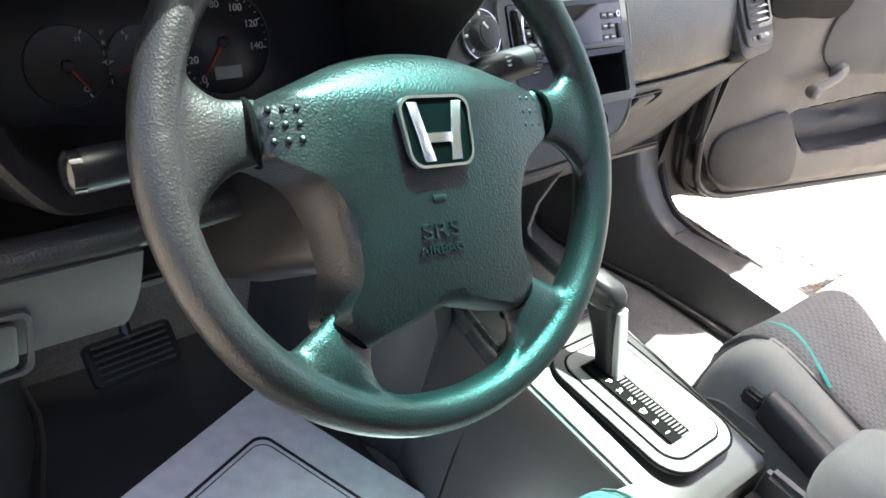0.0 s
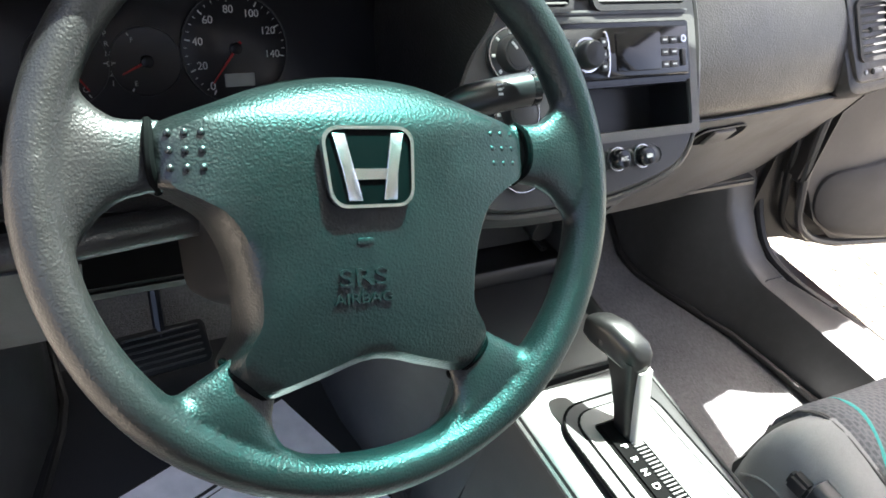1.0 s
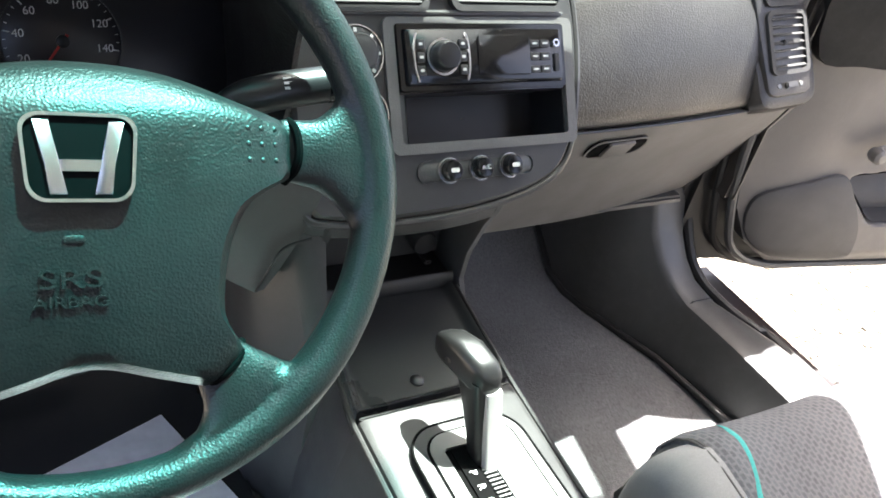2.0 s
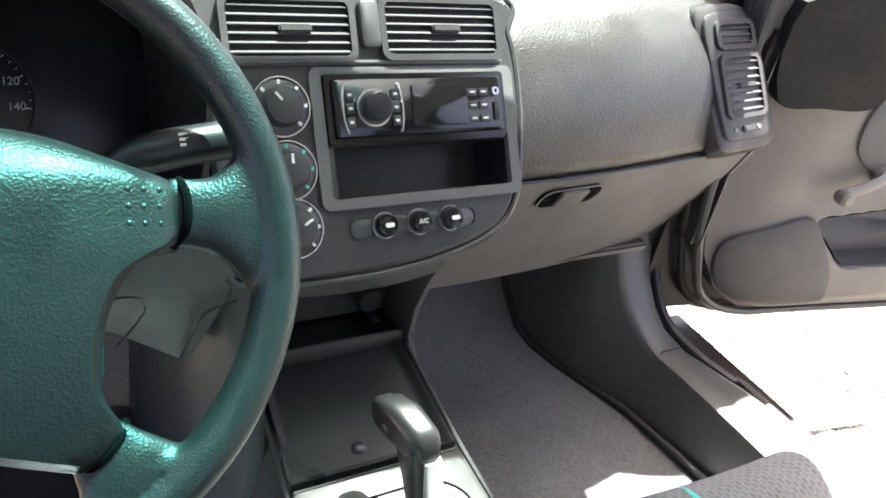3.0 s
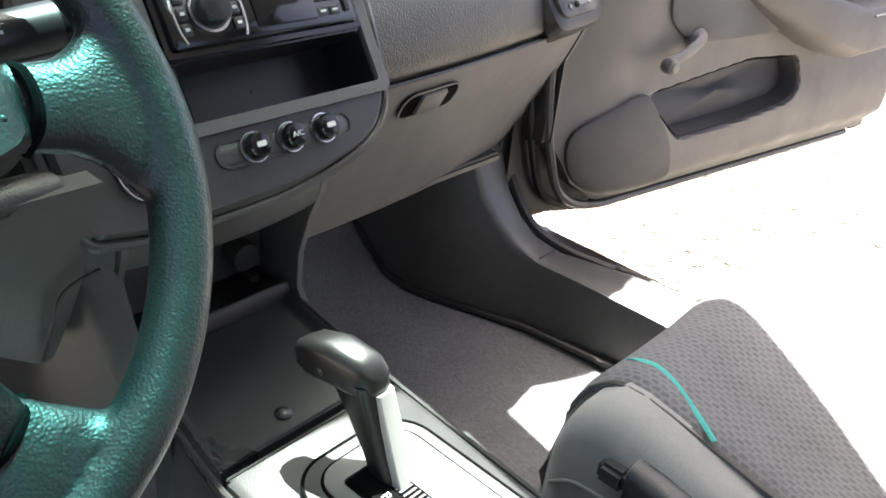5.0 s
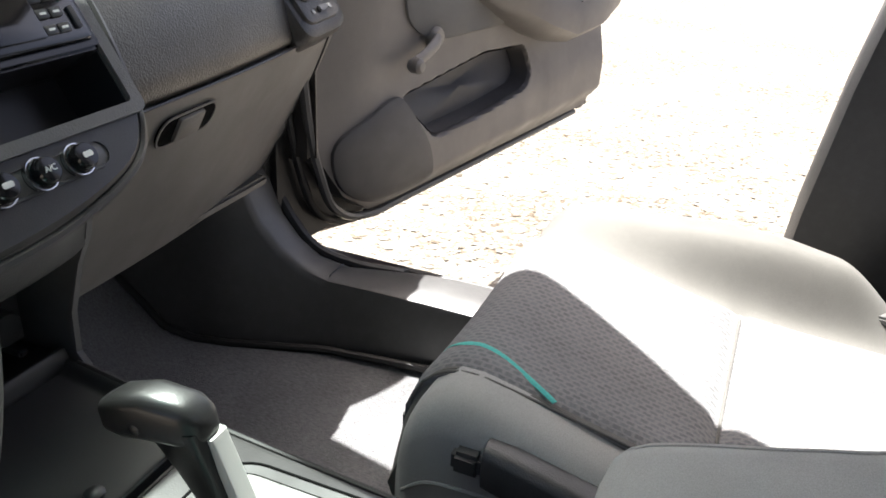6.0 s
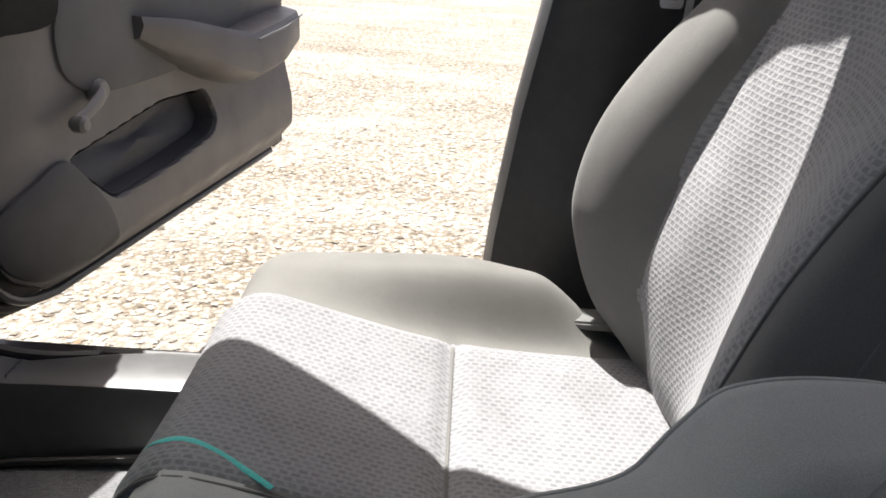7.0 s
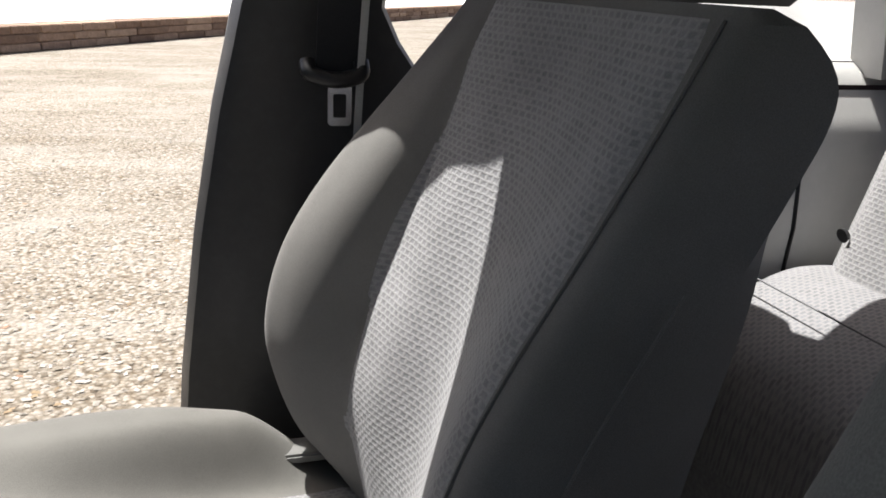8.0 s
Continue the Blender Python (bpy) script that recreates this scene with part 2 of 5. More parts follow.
M_CARPET = carpet_material()
M_GRAVEL = gravel_material()


# ---- building helpers ----
def part(name, bm, material, parent=None, label="", smooth=True, angle=40, m=None):
    """Links a bmesh as one mesh object, under a thing or a part when one is given."""
    bmesh.ops.recalc_face_normals(bm, faces=bm.faces)
    me = bpy.data.meshes.new(name)
    bm.to_mesh(me)
    bm.free()
    me.materials.append(material)
    if smooth:
        me.shade_smooth()
        me.set_sharp_from_angle(angle=radians(angle))
    ob = new(name, me)
    if parent is not None:
        ob.parent = parent
    if m is not None:
        ob.matrix_local = m
    return tagged(ob, label)


def thing(name, label, category, at=(0, 0, 0), kind="", group=""):
    ob = new(name)
    ob.location = at
    ob.empty_display_size = 0.05
    return tagged(ob, label, category, group, kind)


def box(x0, x1, y0, y1, z0, z1, r=0.004, seg=2, m=None):
    bm = bmesh.new()
    bmesh.ops.create_cube(bm, size=1)
    for v in bm.verts:
        v.co = ((x0 + x1) / 2 + v.co.x * (x1 - x0), (y0 + y1) / 2 + v.co.y * (y1 - y0), (z0 + z1) / 2 + v.co.z * (z1 - z0))
    if r:
        bmesh.ops.bevel(bm, geom=bm.edges[:], offset=r, segments=seg, affect="EDGES", clamp_overlap=True)
    if m is not None:
        bm.transform(m)
    return bm


def rings(loops, closed=True, caps=True, m=None):
    """A skin over loops of points that all have the same count."""
    bm = bmesh.new()
    rows = [[bm.verts.new(p) for p in lp] for lp in loops]
    n = len(rows[0])
    for a, b in zip(rows, rows[1:]):
        for i in range(n if closed else n - 1):
            j = (i + 1) % n
            bm.faces.new((a[i], a[j], b[j], b[i]))
    if caps and closed:
        for lp in (rows[0], rows[-1]):
            bm.faces.new(lp)
    bmesh.ops.remove_doubles(bm, verts=bm.verts, dist=1e-5)
    if m is not None:
        bm.transform(m)
    return bm


def shell(front, back, nu, nv, uv=None):
    """A closed slab between two surfaces given as functions of u and v in 0..1; uv: metres of the cloth's pattern."""
    bm = bmesh.new()
    lay = bm.loops.layers.uv.new("UVMap") if uv else None
    tops = []
    for fn in (front, back):
        tops.append([[bm.verts.new(fn(i / nu, j / nv)) for j in range(nv + 1)] for i in range(nu + 1)])
    a, b = tops
    for k, g in enumerate(tops):
        for i in range(nu):
            for j in range(nv):
                f = bm.faces.new((g[i][j], g[i + 1][j], g[i + 1][j + 1], g[i][j + 1]))
                if lay and k == 0:
                    for lp, (p, q) in zip(f.loops, ((i, j), (i + 1, j), (i + 1, j + 1), (i, j + 1))):
                        lp[lay].uv = (p / nu * uv[0], q / nv * uv[1])
    edge = [(i, 0) for i in range(nu)] + [(nu, j) for j in range(nv)] + [(i, nv) for i in range(nu, 0, -1)] + [(0, j) for j in range(nv, 0, -1)]
    for (i, j), (p, q) in zip(edge, edge[1:] + edge[:1]):
        bm.faces.new((a[i][j], a[p][q], b[p][q], b[i][j]))
    return bm


def spline(pts, n, closed=False):
    """Catmull-Rom through points, n samples a span."""
    P = [Vector(p) for p in pts]
    k = len(P)
    out = []
    for i in range(k if closed else k - 1):
        if closed:
            a, b, c, d = P[i - 1], P[i], P[(i + 1) % k], P[(i + 2) % k]
        else:
            a, b, c, d = P[max(i - 1, 0)], P[i], P[i + 1], P[min(i + 2, k - 1)]
        for s in range(n):
            u = s / n
            out.append(0.5 * (2 * b + (c - a) * u + (2 * a - 5 * b + 4 * c - d) * u * u + (3 * b - a - 3 * c + d) * u ** 3))
    if not closed:
        out.append(P[-1])
    return out


def tube(pts, radius, sides=10, closed=False, m=None, flat=1.0, up=(0, 0, 1)):
    """A rod along points; radius a number or a function of 0..1; flat squeezes it along up."""
    P = [Vector(p) for p in pts]
    n = len(P)
    loops = []
    for i, p in enumerate(P):
        d = (P[(i + 1) % n] - P[i - 1]) if closed else (P[min(i + 1, n - 1)] - P[max(i - 1, 0)])
        d.normalize()
        s = d.cross(Vector(up))
        if s.length < 1e-4:
            s = d.cross(Vector((1, 0, 0)))
        s.normalize()
        w = s.cross(d)
        r = radius(i / (n - 1)) if callable(radius) else radius
        loops.append([p + s * (r * math.cos(a)) + w * (r * flat * math.sin(a)) for a in (2 * math.pi * k / sides for k in range(sides))])
    if closed:
        loops.append(loops[0])
    return rings(loops, True, not closed, m)


def lathe(profile, sides=24, m=None):
    """Turned about z: (radius, height) pairs."""
    return rings([[(r * math.cos(a), r * math.sin(a), z) for a in (2 * math.pi * k / sides for k in range(sides))] for r, z in profile], True, True, m)


def outline(pts, z0, z1, r=0.0, m=None):
    """A plate from a closed outline in x and y, between two heights, with a chamfered top."""
    c = sum((Vector((p[0], p[1], 0)) for p in pts), Vector()) / len(pts)
    def ring(k, z):
        out = []
        for p in pts:
            q = Vector((p[0], p[1], 0)) - c
            L = q.length
            out.append((c.x + q.x * (L - k) / L, c.y + q.y * (L - k) / L, z))
        return out
    lp = [ring(0, z0), ring(0, z1 - r)]
    if r:
        lp += [ring(r * 0.3, z1 - r * 0.3), ring(r, z1)]
    return rings(lp, True, True, m)


def rounded(x0, x1, y0, y1, r, n=5):
    out = []
    for cx, cy, a0 in ((x1 - r, y1 - r, 0), (x0 + r, y1 - r, 90), (x0 + r, y0 + r, 180), (x1 - r, y0 + r, 270)):
        for k in range(n + 1):
            a = radians(a0 + 90 * k / n)
            out.append((cx + r * math.cos(a), cy + r * math.sin(a)))
    return out


def frame_ring(outer, inner, z0, z1, m=None):
    """A flat ring between two outlines of the same count."""
    o0, o1 = [(x, y, z0) for x, y in outer], [(x, y, z1) for x, y in outer]
    i0, i1 = [(x, y, z0) for x, y in inner], [(x, y, z1) for x, y in inner]
    return rings([o0, o1, i1, i0, o0], True, False, m)


def merge(*bms):
    out = bmesh.new()
    for b in bms:
        me = bpy.data.meshes.new("tmp")
        b.to_mesh(me)
        b.free()
        out.from_mesh(me)
        bpy.data.meshes.remove(me)
    return out


def text(name, body, size, material, parent, m, label="", depth=0.0004, align="CENTER"):
    cu = bpy.data.curves.new(name, "FONT")
    cu.body, cu.size, cu.extrude, cu.align_x, cu.align_y = body, size, depth, align, "CENTER"
    tmp = bpy.data.objects.new(name, cu)
    scene.collection.objects.link(tmp)
    me = bpy.data.meshes.new_from_object(tmp.evaluated_get(bpy.context.evaluated_depsgraph_get()))
    bpy.data.objects.remove(tmp)
    me.materials.clear()
    me.materials.append(material)
    ob = new(name, me)
    ob.parent = parent
    ob.matrix_local = m
    return tagged(ob, label)


def lerp(a, b, t):
    return a + (b - a) * t


def sstep(a, b, x):
    t = max(0.0, min(1.0, (x - a) / (b - a)))
    return t * t * (3 - 2 * t)


def herm(xs, ys, x):
    """A smooth curve through knots."""
    n = len(xs)
    i = max(0, min(n - 2, int(np.searchsorted(xs, x)) - 1))
    def slope(k):
        a, b = max(k - 1, 0), min(k + 1, n - 1)
        return (ys[b] - ys[a]) / (xs[b] - xs[a])
    h = xs[i + 1] - xs[i]
    t = max(0.0, min(1.0, (x - xs[i]) / h))
    return (2 * t ** 3 - 3 * t * t + 1) * ys[i] + (t ** 3 - 2 * t * t + t) * h * slope(i) + (3 * t * t - 2 * t ** 3) * ys[i + 1] + (t ** 3 - t * t) * h * slope(i + 1)


def curve1(xs, ys, x):
    return float(np.interp(x, xs, ys))


# ---- setting: ground, retaining wall, car shell ----
bm = bmesh.new()
bmesh.ops.create_grid(bm, x_segments=8, y_segments=8, size=600)
tagged(part("ground", bm, M_GRAVEL, None, "pale crushed gravel lot with scattered brown leaf litter", smooth=False), category="ground", kind="structure")

# floor pan with carpet, toe board and tunnel
def floor_height(x, y):
    z = 0.25 + 0.006 * math.sin(9 * x) * math.cos(7 * y)
    z += 0.75 * max(0.0, y - 0.50)
    return z

tagged(part("floor", shell(lambda u, v: (lerp(-0.64, 0.62, u), lerp(-1.75, 0.95, v), floor_height(lerp(-0.64, 0.62, u), lerp(-1.75, 0.95, v))),
                           lambda u, v: (lerp(-0.64, 0.62, u), lerp(-1.75, 0.95, v), 0.17 + 0.75 * max(0.0, lerp(-1.75, 0.95, v) - 0.50)), 24, 54), M_CARPET, None,
            "grey loop-pile car carpet, dusty, half in sun"), category="carpet", kind="structure")


def sill(side):
    """Plastic sill trim that sweeps up into the kick panel at the front pillar."""
    ob = thing("sill_trim" if side > 0 else "sill_trim_driver", "dark grey plastic door sill trim sweeping up into the kick panel", "sill trim", kind="structure")
    loops = []
    for y, ztop, xin in ((-1.0, 0.353, 0.588), (-0.6, 0.353, 0.588), (0.0, 0.353, 0.588), (0.10, 0.353, 0.588), (0.16, 0.353, 0.587), (0.22, 0.354, 0.583), (0.27, 0.356, 0.577),
                         (0.315, 0.370, 0.570), (0.345, 0.395, 0.563), (0.375, 0.435, 0.556), (0.40, 0.50, 0.550), (0.425, 0.60, 0.546), (0.47, 0.80, 0.545), (0.60, 0.9, 0.545), (0.9, 0.9, 0.545)):
        zb = floor_height(0.6, y) - 0.03
        xout = curve1([-1.0, 0.13, 0.20, 0.25, 0.30, 0.345, 0.38, 0.9], [0.70, 0.70, 0.680, 0.660, 0.646, 0.637, 0.632, 0.632], y)
        xfoot = curve1([-1.0, 0.05, 0.10, 0.26, 0.40, 0.45, 0.50, 0.9], [0.578, 0.578, 0.574, 0.545, 0.494, 0.484, 0.488, 0.495], y)
        r = 0.014
        sec = [(xfoot, zb), (lerp(xfoot, xin, 0.35), lerp(zb, ztop, 0.35)), (lerp(xfoot, xin, 0.75), lerp(zb, ztop, 0.68)), (xin, ztop - r), (xin + 0.004, ztop - 0.004), (xin + r, ztop), (xout - 0.026, ztop - 0.001), (xout - 0.008, ztop - 0.010), (xout, ztop - 0.026), (xout, zb - 0.1)]
        loops.append([(side * x, y, z) for x, z in sec])
    part("sill_cover", rings(loops), M_DARKTRIM, ob)
    part("joint", tube([(side * 0.570, 0.272, 0.30), (side * 0.580, 0.272, 0.347), (side * 0.592, 0.272, 0.3582), (side * 0.632, 0.272, 0.3575)], 0.0012, 5), M_BLACK, ob)
    part("carpet_welt", tube([(side * x, y, z) for x, y, z in ((0.576, -0.30, 0.258), (0.576, 0.05, 0.258), (0.545, 0.255, 0.258), (0.494, 0.395, 0.258), (0.483, 0.445, 0.258), (0.486, 0.50, 0.262), (0.492, 0.62, 0.35))], 0.006, 8), M_RUBBER, ob)
    part("weatherstrip", tube(spline([(side * x, y, z) for x, y, z in ((0.712, -0.9, 0.325), (0.712, 0.10, 0.325), (0.690, 0.20, 0.332), (0.668, 0.26, 0.340), (0.652, 0.32, 0.358), (0.645, 0.36, 0.395), (0.642, 0.40, 0.47), (0.642, 0.43, 0.60), (0.642, 0.47, 0.85))], 4), 0.0085, 8), M_RUBBER, ob)
    part("flange", box(*sorted((side * 0.64, side * 0.706)), 0.20, 0.47, 0.18, 0.320, 0.004), M_RUBBER, ob)
    return ob


sill(1)
sill(-1)
# outer body: rocker, front pillar and wing, bulkhead, roof
body = thing("car_body", "dark maroon painted coupe body shell with doors open", "car body", kind="structure")
for s in (1, -1):
    x0, x1 = sorted((s * 0.70, s * 0.79))
    part("rocker", box(x0, x1, -1.6, 0.42, 0.18, 0.300, 0.02), M_PAINT, body)
    part("hinge_post", box(*sorted((s * 0.655, s * 0.71)), 0.43, 0.95, 0.2, 0.86, 0.012), M_RUBBER, body)
    part("hinge_panel", box(*sorted((s * 0.70, s * 0.78)), 0.50, 0.56, 0.2, 0.84, 0.006), M_PAINT, body)
    part("wing", box(*sorted((s * 0.76, s * 0.84)), 0.47, 1.6, 0.22, 0.84, 0.03), M_PAINT, body)
    part("quarter_panel", box(*sorted((s * 0.72, s * 0.82)), -2.6, -0.86, 0.2, 0.92, 0.03), M_PAINT, body)
    # front pillar and roof rail
    part("front_pillar", tube(spline([(s * 0.69, 0.80, 0.86), (s * 0.648, 0.45, 1.06), (s * 0.630, 0.25, 1.15), (s * 0.616, 0.10, 1.21), (s * 0.585, -0.02, 1.28), (s * 0.560, -0.08, 1.32), (s * 0.548, -0.16, 1.34), (s * 0.545, -0.25, 1.345), (s * 0.55, -0.55, 1.33), (s * 0.55, -1.0, 1.30), (s * 0.60, -1.7, 1.02)], 6), 0.038, 10), M_PAINT, body)
    part("window_frame", tube(spline([(s * 0.585, -0.64, 1.30), (s * 0.61, -0.78, 1.285), (s * 0.63, -0.95, 1.265), (s * 0.645, -1.25, 1.19), (s * 0.69, -1.6, 1.02)], 5), lambda t: 0.03 + 0.027 * sstep(0, 0.25, t), 10), M_PAINT, body)
    part("roof_rail", rings([[(s * x, y, z) for x, z in ((0.615, 1.30), (0.64, 1.225), (0.70, 1.19), (0.73, 1.22), (0.68, 1.32))] for y in (-0.56, -0.70, -0.80, -0.885)]), M_PAINT, body)
part("bulkhead", box(-0.70, 0.70, 0.93, 1.0, 0.2, 0.88, 0.01), M_BLACK, body)
part("bonnet", box(-0.78, 0.78, 0.98, 2.0, 0.72, 0.86, 0.04), M_PAINT, body)
part("rear_deck", box(-0.72, 0.72, -2.6, -1.70, 0.2, 0.93, 0.03), M_PAINT, body)
def roof_at(u, v, dz):
    y = lerp(-0.05, -1.0, v)
    return (lerp(-0.56, 0.56, u), y, curve1([-1.0, -0.55, -0.22, -0.05], [1.315, 1.345, 1.325, 1.29], y) + 0.03 * (1 - (2 * u - 1) ** 2) + dz)
part("roof_skin", shell(lambda u, v: roof_at(u, v, 0.03), lambda u, v: roof_at(u, v, 0.0), 12, 20), M_PAINT, body)
tagged(part("ceiling", shell(lambda u, v: roof_at(u, v, -0.004), lambda u, v: roof_at(u, v, -0.012), 12, 20), M_ROOF, None, "light grey cloth headliner of the car"), category="ceiling", kind="structure")
# the teal tint is unseen, added to turn the sun on the wheel teal
M_SCREEN = glass_material("windscreen glass", (0.24, 0.63, 0.605), (0.88, 0.94, 0.92), 0.10, 0.15)
def screen_at(u, v, d):
    y = lerp(0.80, -0.05, v)
    w = lerp(0.66, 0.57, v)
    return (lerp(-w, w, u), y + 0.10 * (1 - (2 * u - 1) ** 2) * (1 - 0.5 * v), lerp(0.865, 1.285, v) + d)
tagged(part("windscreen", shell(lambda u, v: screen_at(u, v, 0.0), lambda u, v: screen_at(u, v, -0.005), 12, 10), M_SCREEN, None, "windscreen of clear glass with an added teal tint that colours the sunlight"), category="windscreen", kind="structure")

# unseen black strip, added on the glass to keep sun off the centre stack
def strip_at(u, v, d):
    return screen_at(lerp(0.45, 0.745, u), lerp(0.645, 0.755, v), d)
part("windscreen_sun_block", shell(lambda u, v: strip_at(u, v, -0.007), lambda u, v: strip_at(u, v, -0.009), 8, 4), M_BLACK, body)
# unseen visor plate, added and placed to shade the passenger cushion
part("visor_sun_block", box(-0.15, 0.15, -0.012, 0.012, -0.15, 0.24, 0.01, 2, Matrix.Translation((0.445, 0.12, 1.195)) @ Matrix.Rotation(radians(64), 4, "X")), M_ROOF, body)

# ---- steering wheel ----
WHEEL = Matrix.Translation((-0.3377, 0.0295, 0.8432)) @ Matrix.Rotation(math.pi / 2 - 0.6625, 4, "X") @ Matrix.Rotation(radians(-5.5), 4, "Z")
wheel = thing("steering_wheel", "dark four-spoke steering wheel in grained vinyl with a teal sheen", "steering wheel")
wheel.matrix_world = WHEEL
RIM = 0.1757


def rim_mesh():
    loops = []
    for k in range(96):
        a = 2 * math.pi * k / 96
        thick = 0.0150 + 0.0012 * math.cos(8 * a) * 0.3
        loops.append([((RIM + thick * 0.95 * math.cos(b)) * math.cos(a), (RIM + thick * 0.95 * math.cos(b)) * math.sin(a), thick * 1.12 * math.sin(b)) for b in (2 * math.pi * j / 18 for j in range(18))])
    loops.append(loops[0])
    return rings(loops, True, False)




def pad_height(x, y):
    r = ((x + 0.004) / 0.125) ** 2 + ((y + 0.02) / 0.115) ** 2
    return 0.027 * max(0.0, 1 - 0.62 * r) + 0.002 - 0.012 * sstep(0.034, 0.068, y)


HALF = ((0, 0.066), (0.045, 0.062), (0.085, 0.048), (0.119, 0.034), (0.121, 0.018), (0.119, 0.004), (0.105, -0.004), (0.088, -0.016), (0.076, -0.042), (0.073, -0.078), (0.084, -0.100), (0.078, -0.114), (0.066, -0.121), (0.035, -0.113), (0, -0.104))
PAD = spline([(x, y, 0) for x, y in HALF] + [(-x, y, 0) for x, y in HALF[-2:0:-1]], 4, True)


def domed(pts, cx, cy, height, steps=14, roll_edge=0.008, side=-0.03):
    """A cushion-like plate over a closed outline: rings shrink to the middle and follow a height."""
    loops = [[(p[0], p[1], side) for p in pts]]
    for s in range(steps + 1):
        k = 1 - s / steps
        lp = []
        for p in pts:
            x, y = cx + (p[0] - cx) * k, cy + (p[1] - cy) * k
            d = (1 - k) * math.hypot(p[0] - cx, p[1] - cy)
            e = height(x, y) - roll_edge * max(0.0, 1 - d / roll_edge) ** 2
            lp.append((x, y, e))
        loops.append(lp)
    bm = rings(loops, True, False)
    return bm


pad = part("airbag_cover", domed(PAD, -0.003, -0.025, pad_height), M_PAD, wheel, "grained teal-black airbag cover")


def spoke(pts_top, pts_bot, z=0.002):
    """A spoke as a skin between its two edges, thick in the middle."""
    n = 14
    a, b = spline([(*p, 0) for p in pts_top], 6), spline([(*p, 0) for p in pts_bot], 6)
    def at(c, t):
        f = t * (len(c) - 1)
        i = min(int(f), len(c) - 2)
        return c[i].lerp(c[i + 1], f - i)
    loops = []
    for i in range(n + 1):
        p, q = at(a, i / n), at(b, i / n)
        lp = []
        for k in range(16):
            ang = 2 * math.pi * k / 16
            s = 0.5 - 0.5 * math.cos(ang)
            w = p.lerp(q, s)
            lp.append((w.x, w.y, z * (1 - i / n) + 0.0115 * lerp(0.55, 1.0, sstep(0, 0.45, i / n)) * math.sin(ang) - 0.001))
        loops.append(lp)
    return rings(loops)


bms = [rim_mesh()]
for sx in (1, -1):
    bms.append(spoke([(sx * x, y) for x, y in ((0.112, 0.040), (0.138, 0.041), (0.156, 0.060), (0.170, 0.085))], [(sx * x, y) for x, y in ((0.106, -0.001), (0.136, -0.006), (0.157, -0.028), (0.170, -0.06))]))
    bms.append(spoke([(sx * x, y) for x, y in ((0.080, -0.092), (0.100, -0.104), (0.124, -0.112), (0.154, -0.090))], [(sx * x, y) for x, y in ((0.056, -0.118), (0.060, -0.138), (0.045, -0.160), (0.01, -0.177))], 0.0))
rim = part("rim", merge(*bms), M_WHEEL, wheel, "grained vinyl rim moulded in one with its four spokes")
mod = rim.modifiers.new("weld", "REMESH")
mod.mode, mod.voxel_size, mod.use_smooth_shade = "VOXEL", 0.0024, True
mod = rim.modifiers.new("soften", "SMOOTH")
mod.factor, mod.iterations = 0.5, 9
for s in (1, -1):
    part("seam", tube(spline([(s * 0.1190, 0.038, -0.001), (s * 0.1205, 0.031, 0.0088), (s * 0.1212, 0.018, 0.0118), (s * 0.1195, 0.007, 0.0086), (s * 0.115, 0.0, -0.002)], 4), 0.0029, 8), M_GAP, wheel)
    part("seam", tube(spline([(s * 0.086, -0.097, -0.006), (s * 0.082, -0.104, 0.0045), (s * 0.074, -0.112, 0.0074), (s * 0.067, -0.118, 0.0045), (s * 0.060, -0.124, -0.006)], 4), 0.0029, 8), M_GAP, wheel)
    dots = merge(*[lathe([(0.0022, -0.001), (0.0021, 0.0008), (0.0013, 0.0015), (0.0002, 0.0017)], 8, Matrix.Translation((s * (0.100 + 0.0085 * i) - 0.003, 0.0205 + 0.0095 * j, pad_height(s * (0.1 + 0.0085 * i), 0.0205 + 0.0095 * j) - 0.0005))) for i in (-1, 0, 1) for j in (-1, 0, 1)])
    part("horn_dots", dots, M_PAD, wheel)
# badge: chromed frame and upright bar shape on black
E = Matrix.Translation((-0.004, 0.0085, 0.0302)) @ Matrix.Rotation(radians(-4), 4, "X")
badge = part("badge", outline(rounded(-0.0265, 0.0265, -0.0225, 0.0225, 0.009), -0.002, 0.0015, 0.001, E), M_GAP, wheel, "gloss black badge with a chrome surround")
sh = lambda pts, k: [(x * (1 + k * y * 6), y) for x, y in pts]
part("badge_frame", frame_ring(sh(rounded(-0.0275, 0.0275, -0.0235, 0.0235, 0.010), 0.5), sh(rounded(-0.0256, 0.0256, -0.0216, 0.0216, 0.0088), 0.5), 0.0, 0.0035, E), M_CHROME, badge)
for s in (1, -1):
    part("badge_bar", outline([(s * 0.0065, -0.0195), (s * 0.0150, -0.0195), (s * 0.0172, -0.004), (s * 0.0222, 0.0195), (s * 0.0145, 0.0195), (s * 0.0100, -0.001)], 0.001, 0.0035, 0.0008, E), M_CHROME, badge)
part("badge_bar", outline([(-0.0115, -0.0075), (0.0115, -0.0075), (0.012, -0.001), (-0.012, -0.001)], 0.001, 0.0034, 0.0008, E), M_CHROME, badge)
text("airbag_letters", "SRS", 0.0145, M_WHEEL, wheel, Matrix.Translation((-0.010, -0.0545, pad_height(-0.01, -0.055) + 0.0001)) @ Matrix.Diagonal((1.45, 1, 1, 1)), depth=0.0014)
text("airbag_letters", "AIRBAG", 0.0085, M_WHEEL, wheel, Matrix.Translation((-0.010, -0.0665, pad_height(-0.01, -0.0675) + 0.0001)) @ Matrix.Diagonal((1.25, 1, 1, 1)), depth=0.0013)
